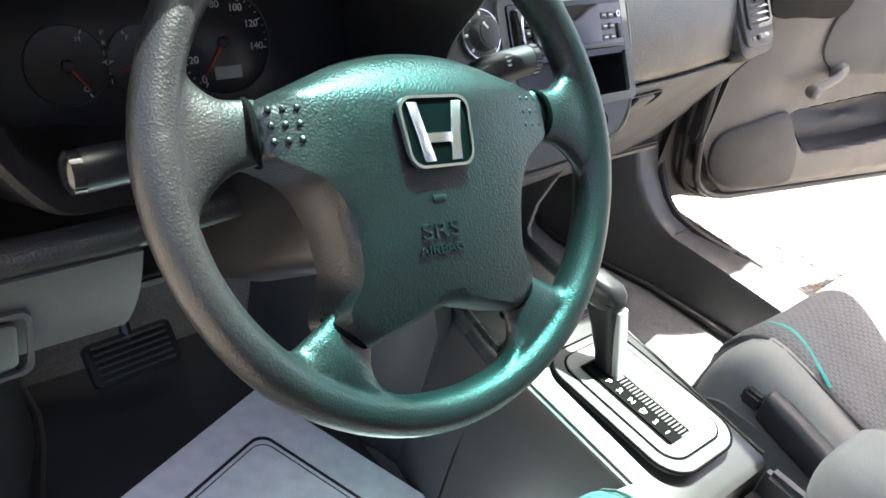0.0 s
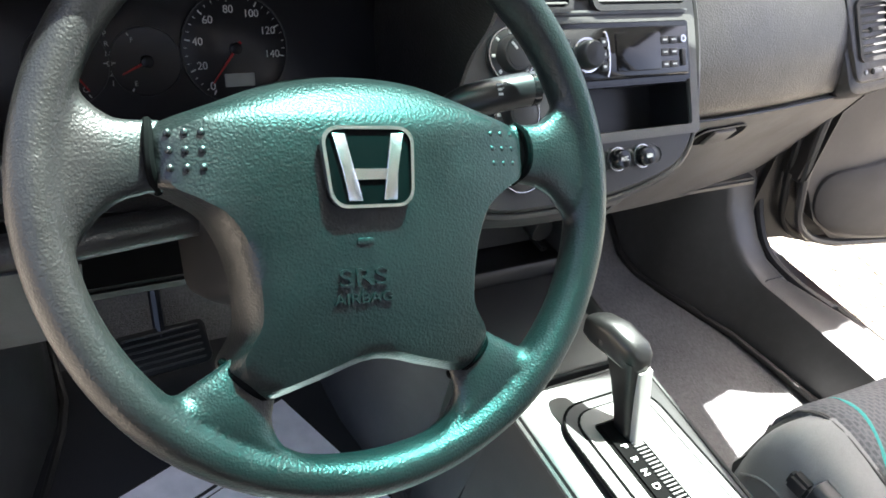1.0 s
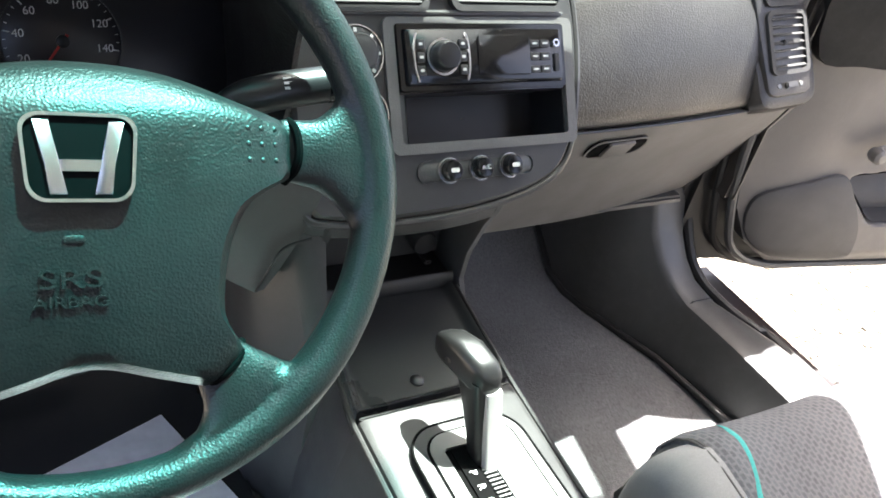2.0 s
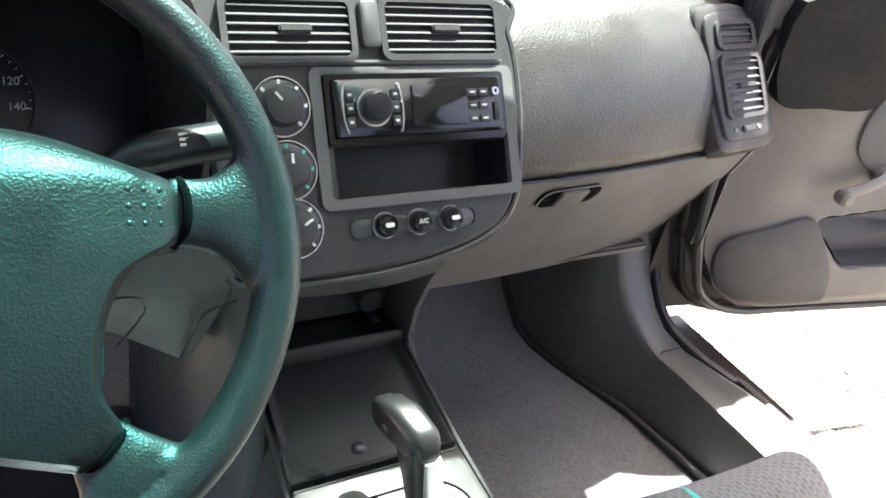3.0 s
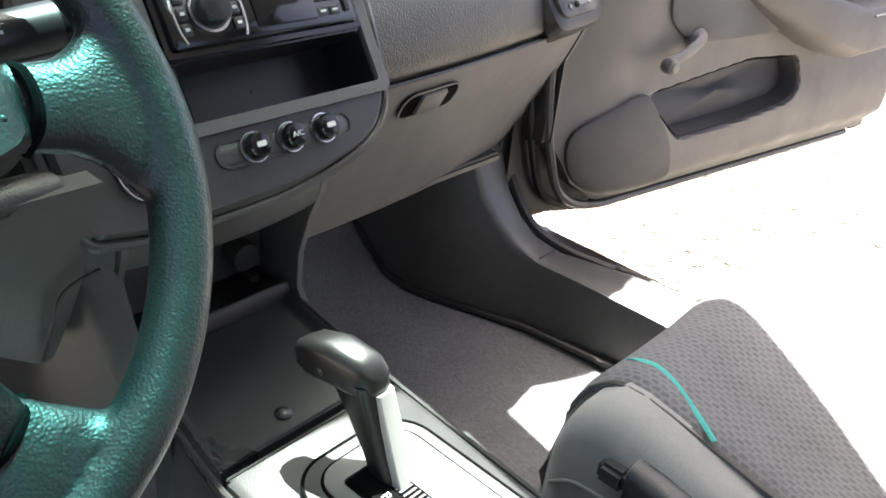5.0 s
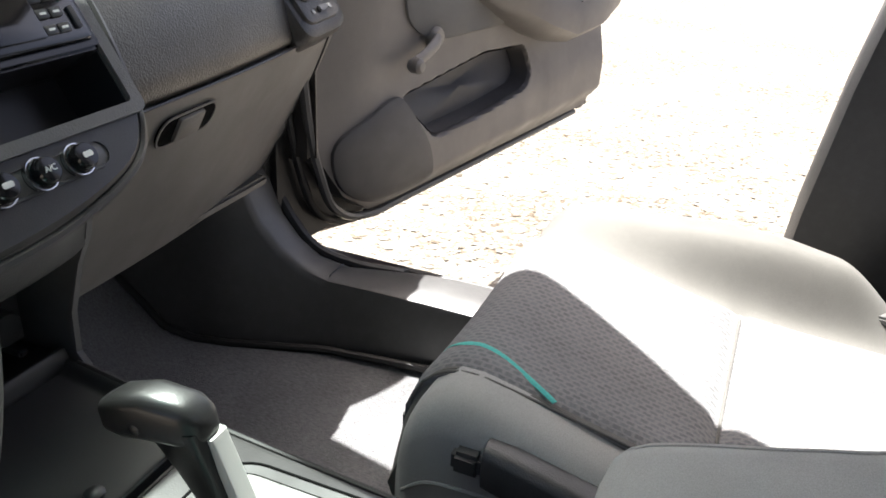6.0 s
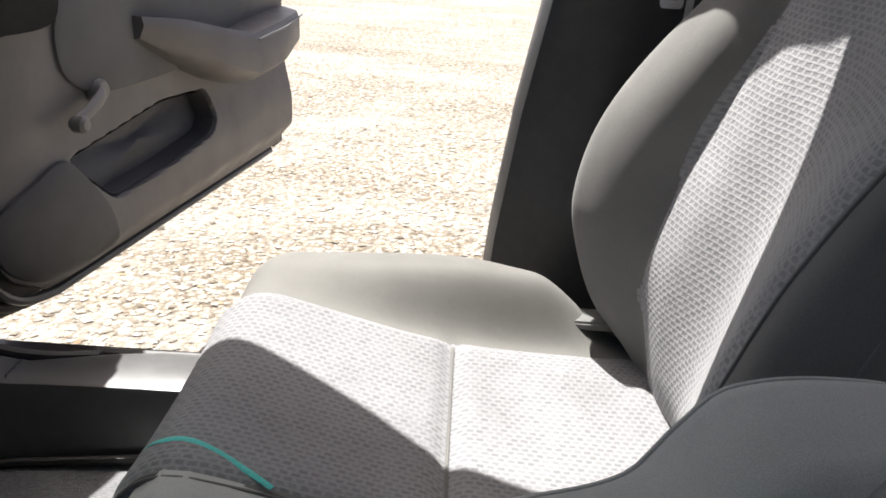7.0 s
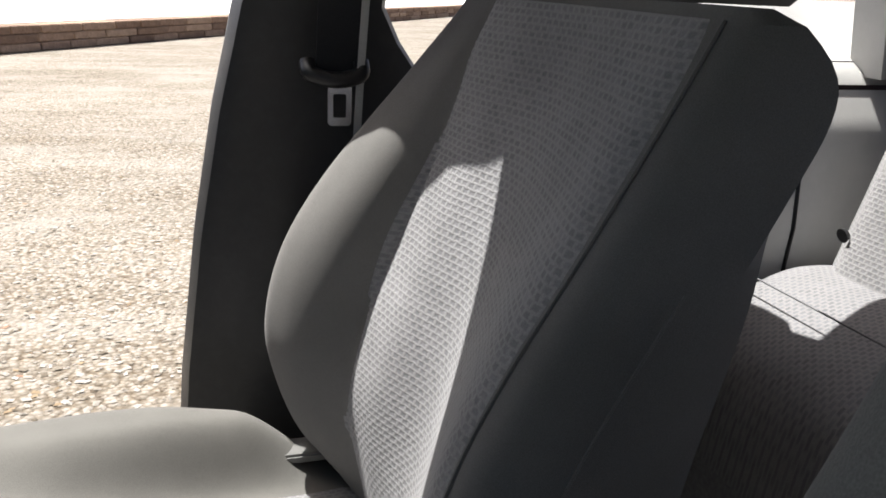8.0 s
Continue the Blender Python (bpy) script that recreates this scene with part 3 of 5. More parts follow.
part("horn_mark", outline(rounded(-0.0055, 0.0055, -0.002, 0.002, 0.0018), -0.001, 0.0008, 0.0003, Matrix.Translation((-0.008, -0.0335, pad_height(-0.008, -0.0335)))), M_PAD, wheel)
# column shroud and stalks behind the wheel
column = thing("steering_column", "black plastic steering column shroud with two stalks", "steering column")
column.matrix_world = WHEEL @ Matrix.Rotation(radians(5.5), 4, "Z")
part("shroud", rings([[(x * k, y * k - 0.012, z) for x, y in rounded(-0.062, 0.062, -0.058, 0.05, 0.02)] for k, z in ((0.75, -0.028), (0.9, -0.036), (1.0, -0.07), (1.05, -0.17), (1.0, -0.24))]), M_BLACK, column)
part("boss", rings([[(x * k, y * k - 0.02, z) for x, y in rounded(-0.07, 0.07, -0.075, 0.05, 0.03)] for k, z in ((1.0, 0.002), (0.95, -0.015), (0.7, -0.032))]), M_RUBBER, column)
for s, nm, pts in ((1, "wiper_stalk", [(0.045, 0.030, -0.055), (0.085, 0.042, -0.046), (0.105, 0.048, -0.043), (0.135, 0.053, -0.041), (0.168, 0.056, -0.040)]), (-1, "light_stalk", [(-0.045, 0.028, -0.055), (-0.10, 0.030, -0.048), (-0.135, 0.030, -0.046), (-0.17, 0.030, -0.044), (-0.205, 0.029, -0.042)])):
    st = part(nm, tube(spline(pts, 5), lambda t: 0.0072 + 0.0056 * sstep(0.25, 0.6, t), 14, up=(0, 0, 1), flat=0.9), M_BLACK, column)
    e = Vector(pts[-1])
    part("tip", tube([e - Vector((s * 0.003, 0, 0)), e + Vector((s * 0.004, 0, 0)), e + Vector((s * 0.006, 0, 0))], lambda t: 0.0130 - 0.004 * sstep(0.6, 1, t), 14, flat=0.9), M_GLOSS, st)
    for k in range(8):
        part("stalk_mark", box(-0.0028 - 0.0012 * (k % 2), 0.0028, -0.0009, 0.0009, 0.0, 0.0006, 0.0, m=Matrix.Translation(Vector(pts[-1]).lerp(Vector(pts[-2]), 0.95) + Vector((0.008 * (k % 2) - 0.001, 0.006 - 0.0034 * (k // 2), 0.0108 - 0.0006 * (k // 2 - 1.5) ** 2)))), M_LETTER, st)

# ---- instrument cluster ----
cluster = thing("instrument_cluster", "dark instrument cluster with white figures and red needles", "instrument cluster")
FACE = pose(-0.306, 0.350, 0.776, 90 - 24, 0, 0)
cluster.matrix_world = FACE
part("dial_plate", outline(rounded(-0.24, 0.16, -0.075, 0.10, 0.05), -0.03, 0.0, 0.002), M_PLATE, cluster)
def gauge(cx, cy, r, marks, a0, a1, needle, minor=0):
    g = part("gauge_face", lathe([(r, -0.001), (r, 0.002), (r * 0.985, 0.0025), (0.0005, 0.0022)], 40, Matrix.Translation((cx, cy, 0))), M_PLATE, cluster)
    part("gauge_ring", frame_ring([(cx + r * 1.03 * math.cos(a), cy + r * 1.03 * math.sin(a)) for a in (2 * math.pi * k / 48 for k in range(48))], [(cx + r * math.cos(a), cy + r * math.sin(a)) for a in (2 * math.pi * k / 48 for k in range(48))], 0.001, 0.004), M_STACK, g)
    n = len(marks)
    for k, tx in enumerate(marks):
        a = radians(lerp(a0, a1, k / (n - 1)))
        if tx:
            text("figure", tx, r * 0.2, M_LETTER, g, Matrix.Translation((cx + r * 0.72 * math.cos(a), cy + r * 0.72 * math.sin(a), 0.003)))
        part("tick", box(r * 0.86, r * 0.96, -0.0006, 0.0006, 0.0025, 0.0033, 0.0, m=Matrix.Translation((cx, cy, 0)) @ Matrix.Rotation(a, 4, "Z")), M_LETTER, g)
    for k in range(minor + 1):
        if minor:
            a = radians(lerp(a0, a1, k / minor))
            part("tick", box(r * 0.91, r * 0.96, -0.0003, 0.0003, 0.0025, 0.0033, 0.0, m=Matrix.Translation((cx, cy, 0)) @ Matrix.Rotation(a, 4, "Z")), M_LETTER, g)
    part("needle", outline([(-r * 0.15, -0.0014), (r * 0.80, -0.0005), (r * 0.80, 0.0005), (-r * 0.15, 0.0014)], 0.004, 0.0052, 0.0003, Matrix.Translation((cx, cy, 0)) @ Matrix.Rotation(radians(needle), 4, "Z")), M_RED, g)
    part("hub", lathe([(0.0055, 0.002), (0.0055, 0.006), (0.004, 0.0072), (0.0004, 0.0074)], 16, Matrix.Translation((cx, cy, 0))), M_BLACK, g)
    return g
sp = gauge(-0.005, 0.004, 0.0486, ["", "20", "40", "60", "80", "100", "120", "140"], 240, -10.5, 232, 28)
part("odometer", outline(rounded(-0.014, 0.014, -0.006, 0.006, 0.001), 0.002, 0.0035, 0.0004, Matrix.Translation((-0.0033, -0.0244, 0))), M_LCD, sp)
text("figure", "0", 0.0105, M_LETTER, sp, Matrix.Translation((-0.029, -0.029, 0.003)))
gauge(-0.085, -0.004, 0.030, ["E", "", "F"], 240, 120, 205)
gauge(-0.150, -0.004, 0.034, ["C", "", "H"], -60, 60, -56)
for k, ch in enumerate("PRND21"):
    text("gear_letter", ch, 0.0065, M_LETTER, cluster, Matrix.Translation((-0.1172 + 0.0005 * k, 0.0205 - 0.0084 * k, 0.003)))
part("warning_lamp", outline(rounded(-0.006, 0.006, -0.0045, 0.0045, 0.002), 0.0, 0.0012, 0.0, Matrix.Translation((-0.150, -0.058, 0))), M_STACK, cluster)
part("warning_lamp", outline(rounded(-0.006, 0.006, -0.0045, 0.0045, 0.002), 0.0, 0.0012, 0.0, Matrix.Translation((-0.128, -0.060, 0))), M_STACK, cluster)

# ---- dashboard ----
dash = thing("dashboard", "charcoal vinyl dashboard with lighter grey lower panels, dusty in the sun", "dashboard")


def pad_profile(x, t):
    """Section of the passenger side's padded top, from its lower lip over the nose to the windscreen."""
    ys = [0.285, 0.256, 0.248, 0.252, 0.266, 0.288, 0.320, 0.365, 0.470, 0.800]
    zs = [0.708, 0.709, 0.722, 0.745, 0.785, 0.822, 0.855, 0.880, 0.900, 0.880]
    T = [0, 0.05, 0.10, 0.18, 0.32, 0.46, 0.60, 0.73, 0.86, 1.0]
    end = sstep(0.54, 0.67, x)
    y = herm(T, ys, t) + (0.055 * ((x - 0.16) / 0.5) ** 2 + 0.015 * end) * (1 - sstep(0.75, 1, t))
    return y, herm(T, zs, t) - 0.012 * end * sstep(0.4, 0.7, t)


def dash_pad(u, v, back):
    x = lerp(0.163, 0.668, u)
    y, z = pad_profile(x, v)
    if back:
        y, z = y + 0.05, z - 0.02
    return (x, y, z)


part("padded_top", shell(lambda u, v: dash_pad(u, v, False), lambda u, v: dash_pad(u, v, True), 30, 60), M_DASH, dash)
# centre and driver's top
part("centre_top", shell(lambda u, v: (lerp(-0.16, 0.163, u), lerp(0.293, 0.80, v), curve1([0, 0.03, 0.2, 0.4, 1.0], [0.893, 0.900, 0.906, 0.908, 0.88], v)), lambda u, v: (lerp(-0.16, 0.163, u), lerp(0.300, 0.80, v), 0.86), 10, 16), M_DASH, dash)
# lower grey panel that holds the glovebox
def glove_face(x, z):
    return 0.250 + (0.708 - z) * 0.52 + 0.048 * (max(0.0, x - 0.16) / 0.5) ** 2
def lower_panel(u, v, d):
    z = lerp(0.708, 0.487 - 0.018 * u, v)
    x = lerp(0.094, 0.655 - 0.03 * v + 0.030 * math.sin(math.pi * v) ** 0.8, u)
    return (x, glove_face(x, z) + d, z)
glove = part("glovebox_door", shell(lambda u, v: lower_panel(u, v, 0), lambda u, v: lower_panel(u, v, 0.03), 24, 16), M_GREY, dash, "light grey glovebox door with a recessed latch")
part("gap_line", tube([(x, glove_face(x, 0.708) - 0.001, 0.709) for x in np.linspace(0.165, 0.645, 12)], 0.0016, 5), M_BLACK, glove)
part("gap_line", tube(spline([(x, glove_face(x, z) - 0.001, z) for x, z in ((0.638, 0.70), (0.652, 0.65), (0.655, 0.60), (0.640, 0.54), (0.610, 0.490), (0.59, 0.472))], 5), 0.0014, 5), M_BLACK, glove)
LATCH = pose(0.300, glove_face(0.30, 0.672) - 0.003, 0.672, 90 + 27.5, 0, 3)
latch = part("latch_recess", outline(rounded(-0.046, 0.046, -0.017, 0.017, 0.014), -0.003, 0.0005, 0.0003, LATCH), M_GAP, glove, "black recessed latch")
part("latch_paddle", outline(rounded(-0.020, 0.022, -0.0150, 0.0140, 0.003), 0.0, 0.0045, 0.0015, LATCH), M_GREY, latch)
part("latch_rim", frame_ring(rounded(-0.0485, 0.0485, -0.0195, 0.0195, 0.0165), rounded(-0.046, 0.046, -0.017, 0.017, 0.014), 0.0, 0.0014, LATCH), M_GREY, latch)
part("lower_return", box(0.12, 0.60, 0.38, 0.60, 0.478, 0.492, 0.004), M_DARKTRIM, dash)
part("end_cap", box(0.645, 0.668, 0.33, 0.75, 0.50, 0.865, 0.01), M_DASH, dash)


def louvre(name, w, h, slats, m, parent, tab=True, mat=None):
    """An air vent: dark box, surround, tilted slats and a thumb tab."""
    v = part(name, outline(rounded(-w / 2, w / 2, -h / 2, h / 2, 0.006), -0.03, -0.0028, 0, m), M_RUBBER, parent, "black slatted air vent")
    part("surround", frame_ring(rounded(-w / 2 - 0.006, w / 2 + 0.006, -h / 2 - 0.006, h / 2 + 0.006, 0.010), rounded(-w / 2, w / 2, -h / 2, h / 2, 0.006), -0.02, 0.003, m), mat or M_STACK, v)
    for k in range(slats):
        y = lerp(-h / 2, h / 2, (k + 0.5) / slats)
        part("slat", box(-w / 2, w / 2, -0.0008, 0.0008, -0.27 * h / slats, 0.27 * h / slats, 0.0006, 1, m @ Matrix.Translation((0, y, 0.0004)) @ Matrix.Rotation(radians(40), 4, "X")), mat or M_SLAT, v)
    if tab:
        part("thumb_tab", box(-0.015, 0.015, -0.0035, 0.0035, -0.004, 0.005, 0.0015, 2, m @ Matrix.Translation((0.004, 0.0, 0.0))), mat or M_STACK, v)
    return v


# stack panel: a plate leaning 33 degrees; its own axes are x, s (up the plate) and out
STACK = pose(0.0, 0.20, 0.75, 90 - 33, 0, 0)
STACK_EDGE = [(p.x, p.y) for p in spline([(x, y, 0) for x, y in ((0.144, 0.178), (0.161, 0.140), (0.1665, 0.105), (0.1655, 0.055), (0.157, 0.0), (0.145, -0.029), (0.124, -0.048), (0.083, -0.0615), (0.02, -0.071), (-0.06, -0.073), (-0.118, -0.068), (-0.140, -0.050), (-0.146, 0.05), (-0.140, 0.178))], 9, True)]
def inset(pts, k, c=(0.01, 0.05)):
    return [(x + (c[0] - x) * k / math.hypot(x - c[0], y - c[1]), y + (c[1] - y) * k / math.hypot(x - c[0], y - c[1])) for x, y in pts]
def to_rect(pts, x0, x1, y0, y1):
    """The rectangle's outline met by rays from its middle to each point."""
    cx, cy, w, h = (x0 + x1) / 2, (y0 + y1) / 2, (x1 - x0) / 2, (y1 - y0) / 2
    out = []
    for x, y in pts:
        k = min(w / max(1e-6, abs(x - cx)), h / max(1e-6, abs(y - cy)))
        out.append((cx + (x - cx) * k, cy + (y - cy) * k))
    return out
STACK_HOLE = to_rect(STACK_EDGE, -0.037, 0.144, -0.0075, 0.0415)
stack = part("centre_panel", rings([[STACK @ Vector((x, y, z)) for x, y in lp] for lp, z in ((STACK_EDGE, -0.05), (STACK_EDGE, -0.004), (inset(STACK_EDGE, 0.004), 0.0), (STACK_HOLE, 0.0), (STACK_HOLE, -0.05))], True, False), M_STACK, dash, "satin charcoal centre panel")
part("stack_bead", tube([STACK @ Vector((x, y, -0.008)) for x, y in inset(STACK_EDGE, -0.005)], 0.0042, 8, True), M_STACK, stack)
louvre("air_vent", 0.118, 0.047, 6, STACK @ Matrix.Translation((0.083, 0.1445, 0.004)), stack)
louvre("air_vent", 0.110, 0.047, 6, STACK @ Matrix.Translation((-0.067, 0.1430, 0.004)), stack)
part("hazard_button", outline(rounded(-0.010, 0.010, -0.020, 0.024, 0.006), 0.0, 0.007, 0.003, STACK @ Matrix.Translation((0.009, 0.146, 0))), M_STACK, stack, "dark hazard button")
part("vent_strip", box(-0.13, 0.150, 0.1125, 0.1165, 0.0, 0.004, 0.0015, m=STACK), M_SILVER, stack)
# silver-grey surround of radio and pocket, as one ring
part("radio_bezel", frame_ring(rounded(-0.055, 0.158, -0.016, 0.110, 0.008), rounded(-0.044, 0.147, -0.006, 0.104, 0.004), -0.012, 0.004, STACK), M_BEZEL, stack, "dark grey speckled radio surround")
part("storage_pocket", rings([[STACK @ Vector((0.0535 + (x - 0.0535) * k, 0.0170 + (y - 0.0170) * k, z)) for x, y in rounded(-0.0368, 0.1438, -0.0073, 0.0413, 0.003)] for k, z in ((1.0, 0.001), (0.985, -0.03), (0.96, -0.052), (0.02, -0.053))], True, False), M_BLACK, stack, "empty black storage pocket")
part("radio_backing", outline(rounded(-0.044, 0.147, 0.040, 0.106, 0.002), 0.0008, 0.0014, 0, STACK), M_GLOSS, stack)
# climate dials left of the radio
for s, ang, tint in ((0.077, 40, None), (0.0225, 0, M_TEAL), (-0.0275, -60, None)):
    D = STACK @ Matrix.Translation((-0.083, s, 0))
    d = part("climate_dial", lathe([(0.026, -0.002), (0.026, 0.003), (0.024, 0.005), (0.018, 0.006), (0.0175, 0.014), (0.0155, 0.0175), (0.013, 0.0178), (0.0003, 0.0165)], 36, D), M_STACK, stack, "round climate dial with white markings")
    part("dial_ring", frame_ring([(0.0262 * math.cos(a), 0.0262 * math.sin(a)) for a in (2 * math.pi * k / 40 for k in range(40))], [(0.0248 * math.cos(a), 0.0248 * math.sin(a)) for a in (2 * math.pi * k / 40 for k in range(40))], 0.002, 0.0058, D), M_CHROME, d)
    part("dial_cap", lathe([(0.0135, 0.0165), (0.0132, 0.0185), (0.011, 0.0192), (0.0003, 0.0190)], 28, D), M_STACK, d)
    part("pointer", box(-0.001, 0.001, 0.005, 0.0135, 0.019, 0.0200, 0, m=D @ Matrix.Rotation(radians(ang), 4, "Z")), M_LETTER, d)
    for k in range(7):
        a = radians(225 - 45 * k)
        part("dial_mark", box(-0.002, 0.002, -0.0015, 0.0015, 0.0042, 0.0062, 0.0004, 1, m=D @ Matrix.Translation((0.0212 * math.cos(a), 0.0212 * math.sin(a), 0)) @ Matrix.Rotation(a, 4, "Z")), (tint if tint and k > 2 else M_LETTER), d)
# three push knobs in a long recess
part("knob_recess", outline(rounded(-0.029, 0.101, -0.043, -0.025, 0.009), -0.002, 0.0008, 0.0004, STACK), M_DARKTRIM, stack)
part("recess_rim", frame_ring(rounded(-0.031, 0.103, -0.045, -0.023, 0.011), rounded(-0.029, 0.101, -0.043, -0.025, 0.009), 0.0, 0.002, STACK), M_STACK, stack)
for x, tx in ((0.002, ""), (0.037, "A/C"), (0.071, "")):
    K = STACK @ Matrix.Translation((x, -0.0335, 0))
    k = part("push_knob", lathe([(0.0122, 0.0), (0.0122, 0.004), (0.0112, 0.006), (0.0104, 0.0062), (0.0100, 0.013), (0.0085, 0.0152), (0.0003, 0.0158)], 28, K), M_GLOSS, stack, "black push knob with a chrome ring")
    part("knob_ring", frame_ring([(0.0124 * math.cos(a), 0.0124 * math.sin(a)) for a in (2 * math.pi * j / 32 for j in range(32))], [(0.0112 * math.cos(a), 0.0112 * math.sin(a)) for a in (2 * math.pi * j / 32 for j in range(32))], 0.002, 0.0055, K), M_CHROME, k)
    if tx:
        text("knob_letters", tx, 0.0062, M_LETTER, k, K @ Matrix.Translation((0, 0, 0.0160)))
    else:
        part("knob_mark", outline(rounded(-0.0042, 0.0042, -0.002, 0.0022, 0.0015), 0.0156, 0.0164, 0, K), M_LETTER, k)

# ---- car radio ----
radio = thing("car_radio", "black car radio with a rotary knob and blank display", "car radio")
radio.matrix_world = STACK @ Matrix.Translation((0.0515, 0.072, 0.0))
part("sleeve", frame_ring(rounded(-0.094, 0.094, -0.030, 0.031, 0.003), rounded(-0.089, 0.089, -0.0255, 0.0265, 0.002), 0.001, 0.006), M_GLOSS, radio)
fasc = part("fascia", outline(rounded(-0.0885, 0.0885, -0.0252, 0.0262, 0.004), 0.001, 0.011, 0.003), M_GLOSS, radio)
part("display", outline(rounded(-0.012, 0.048, -0.0185, 0.020, 0.002), 0.0108, 0.0122, 0.0005), M_GLOSS, fasc, "blank gloss display")
part("volume_knob", lathe([(0.0165, 0.010), (0.0165, 0.013), (0.0140, 0.0145), (0.0135, 0.024), (0.0115, 0.0265), (0.0003, 0.0275)], 32, Matrix.Translation((-0.0515, 0.0, 0))), M_BLACK, fasc, "black rotary knob")
part("knob_ring", frame_ring([(-0.0515 + 0.0172 * math.cos(a), 0.0172 * math.sin(a)) for a in (2 * math.pi * j / 36 for j in range(36))], [(-0.0515 + 0.0150 * math.cos(a), 0.0150 * math.sin(a)) for a in (2 * math.pi * j / 36 for j in range(36))], 0.010, 0.0142), M_CHROME, fasc)
for s in (-1, 1):
    arc = [(-0.0515 + s * (0.0235 + 0.006 * math.cos(a)), 0.024 * math.sin(a), 0.0118) for a in np.linspace(-1.2, 1.2, 12)]
    part("silver_arc", tube(arc, 0.0014, 6), M_CHROME, fasc)
    for k in range(3):
        part("button", outline(rounded(-0.004, 0.004, -0.0045, 0.0045, 0.001), 0.0105, 0.0128, 0.0006, Matrix.Translation((-0.0515 + s * 0.0225, 0.012 * (k - 1), 0))), M_STACK, fasc)
        part("button_mark", box(-0.0018, 0.0018, -0.0012, 0.0012, 0.0128, 0.0133, 0, m=Matrix.Translation((-0.0515 + s * 0.0225, 0.012 * (k - 1), 0))), M_LETTER, fasc)
for i in range(2):
    for k in range(3):
        part("button", outline(rounded(-0.0055, 0.0055, -0.0035, 0.0035, 0.001), 0.0105, 0.0126, 0.0006, Matrix.Translation((0.0535 + 0.0125 * i, -0.0135 + 0.0125 * k, 0))), M_STACK, fasc)
        part("button_mark", box(-0.0028, 0.0028, -0.0009, 0.0009, 0.0126, 0.0131, 0, m=Matrix.Translation((0.0535 + 0.0125 * i, -0.0135 + 0.0125 * k, 0))), M_LETTER, fasc)
part("jack", frame_ring([(0.080 + 0.0038 * math.cos(a), 0.012 + 0.0038 * math.sin(a)) for a in (2 * math.pi * j / 20 for j in range(20))], [(0.080 + 0.0022 * math.cos(a), 0.012 + 0.0022 * math.sin(a)) for a in (2 * math.pi * j / 20 for j in range(20))], 0.0105, 0.0130), M_CHROME, fasc)
part("usb_flap", outline(rounded(0.0775, 0.0825, -0.016, 0.0015, 0.001), 0.0105, 0.0125, 0.0004), M_STACK, fasc)

# side vent at the passenger end of the dash
SIDE = pose(0.566, 0.300, 0.799, 90 - 34, 0, 8) @ Matrix.Translation((0, 0, -0.007)) @ Matrix.Diagonal((1.28, 1, 1, 1))
sv = part("side_vent_plate", outline(spline([(x, y, 0) for x, y in ((-0.043, 0.085), (0.0, 0.094), (0.030, 0.086), (0.043, 0.04), (0.045, -0.05), (0.036, -0.072), (0.0, -0.074), (-0.034, -0.070), (-0.040, -0.04), (-0.045, 0.03))], 5, True), -0.03, 0.004, 0.004, SIDE), M_DASH, dash, "charcoal side vent plate")
part("vent_pod", outline(spline([(x, y, 0) for x, y in ((-0.050, 0.098), (0.0, 0.108), (0.040, 0.098), (0.058, 0.045), (0.062, -0.055), (0.050, -0.088), (0.0, -0.092), (-0.040, -0.086), (-0.048, -0.045), (-0.052, 0.03))], 6, True), -0.06, -0.001, 0.014, SIDE), M_DASH, sv)
louvre("air_vent", 0.058, 0.072, 7, SIDE @ Matrix.Translation((0.002, -0.004, 0.005)), sv, mat=M_SLAT)
louvre("air_vent", 0.054, 0.026, 3, SIDE @ Matrix.Translation((0.0, 0.062, 0.005)), sv, tab=False, mat=M_SLAT)
part("vent_slider", box(-0.010, 0.010, -0.004, 0.004, 0.003, 0.009, 0.0015, m=SIDE @ Matrix.Translation((0.0, -0.060, 0))), M_STACK, sv)
for x in (-0.02, 0.02):
    part("vent_mark", lathe([(0.0035, 0.003), (0.0033, 0.0052), (0.0003, 0.0054)], 10, SIDE @ Matrix.Translation((x, -0.060, 0))), M_SILVER, sv)

# driver's side: hood round the cluster, lower lip, knee panels
hood = spline([(-0.545, 0.150, 0.775), (-0.572, 0.15, 0.815), (-0.60, 0.14, 0.875), (-0.61, 0.13, 0.91), (-0.54, 0.10, 0.975), (-0.36, 0.09, 1.0), (-0.22, 0.11, 0.975), (-0.170, 0.155, 0.90), (-0.150, 0.205, 0.83), (-0.150, 0.215, 0.765), (-0.175, 0.20, 0.738), (-0.24, 0.18, 0.735), (-0.40, 0.165, 0.745), (-0.48, 0.155, 0.757), (-0.522, 0.152, 0.760)], 5, True)
hc = Vector((-0.36, 0.36, 0.82))
part("cluster_hood", rings([[p for p in hood], [p.lerp(hc, 0.03) + Vector((0, -0.008, 0)) for p in hood], [p.lerp(hc, 0.08) + Vector((0, 0.004, 0)) for p in hood], [Vector((lerp(p.x, hc.x, 0.10), 0.36, lerp(p.z, hc.z, 0.15) if p.z > 0.80 else p.z - 0.035)) for p in hood]], True, False), M_DASH, dash)
part("hood_top", rings([[p for p in hood], [Vector((p.x * 1.02, p.y + 0.10, lerp(p.z, 0.86, 0.25) if p.z > 0.80 else p.z - 0.045)) for p in hood], [Vector((p.x * 1.03, 0.80, min(0.88, p.z))) for p in hood]], True, False), M_DASH, dash)
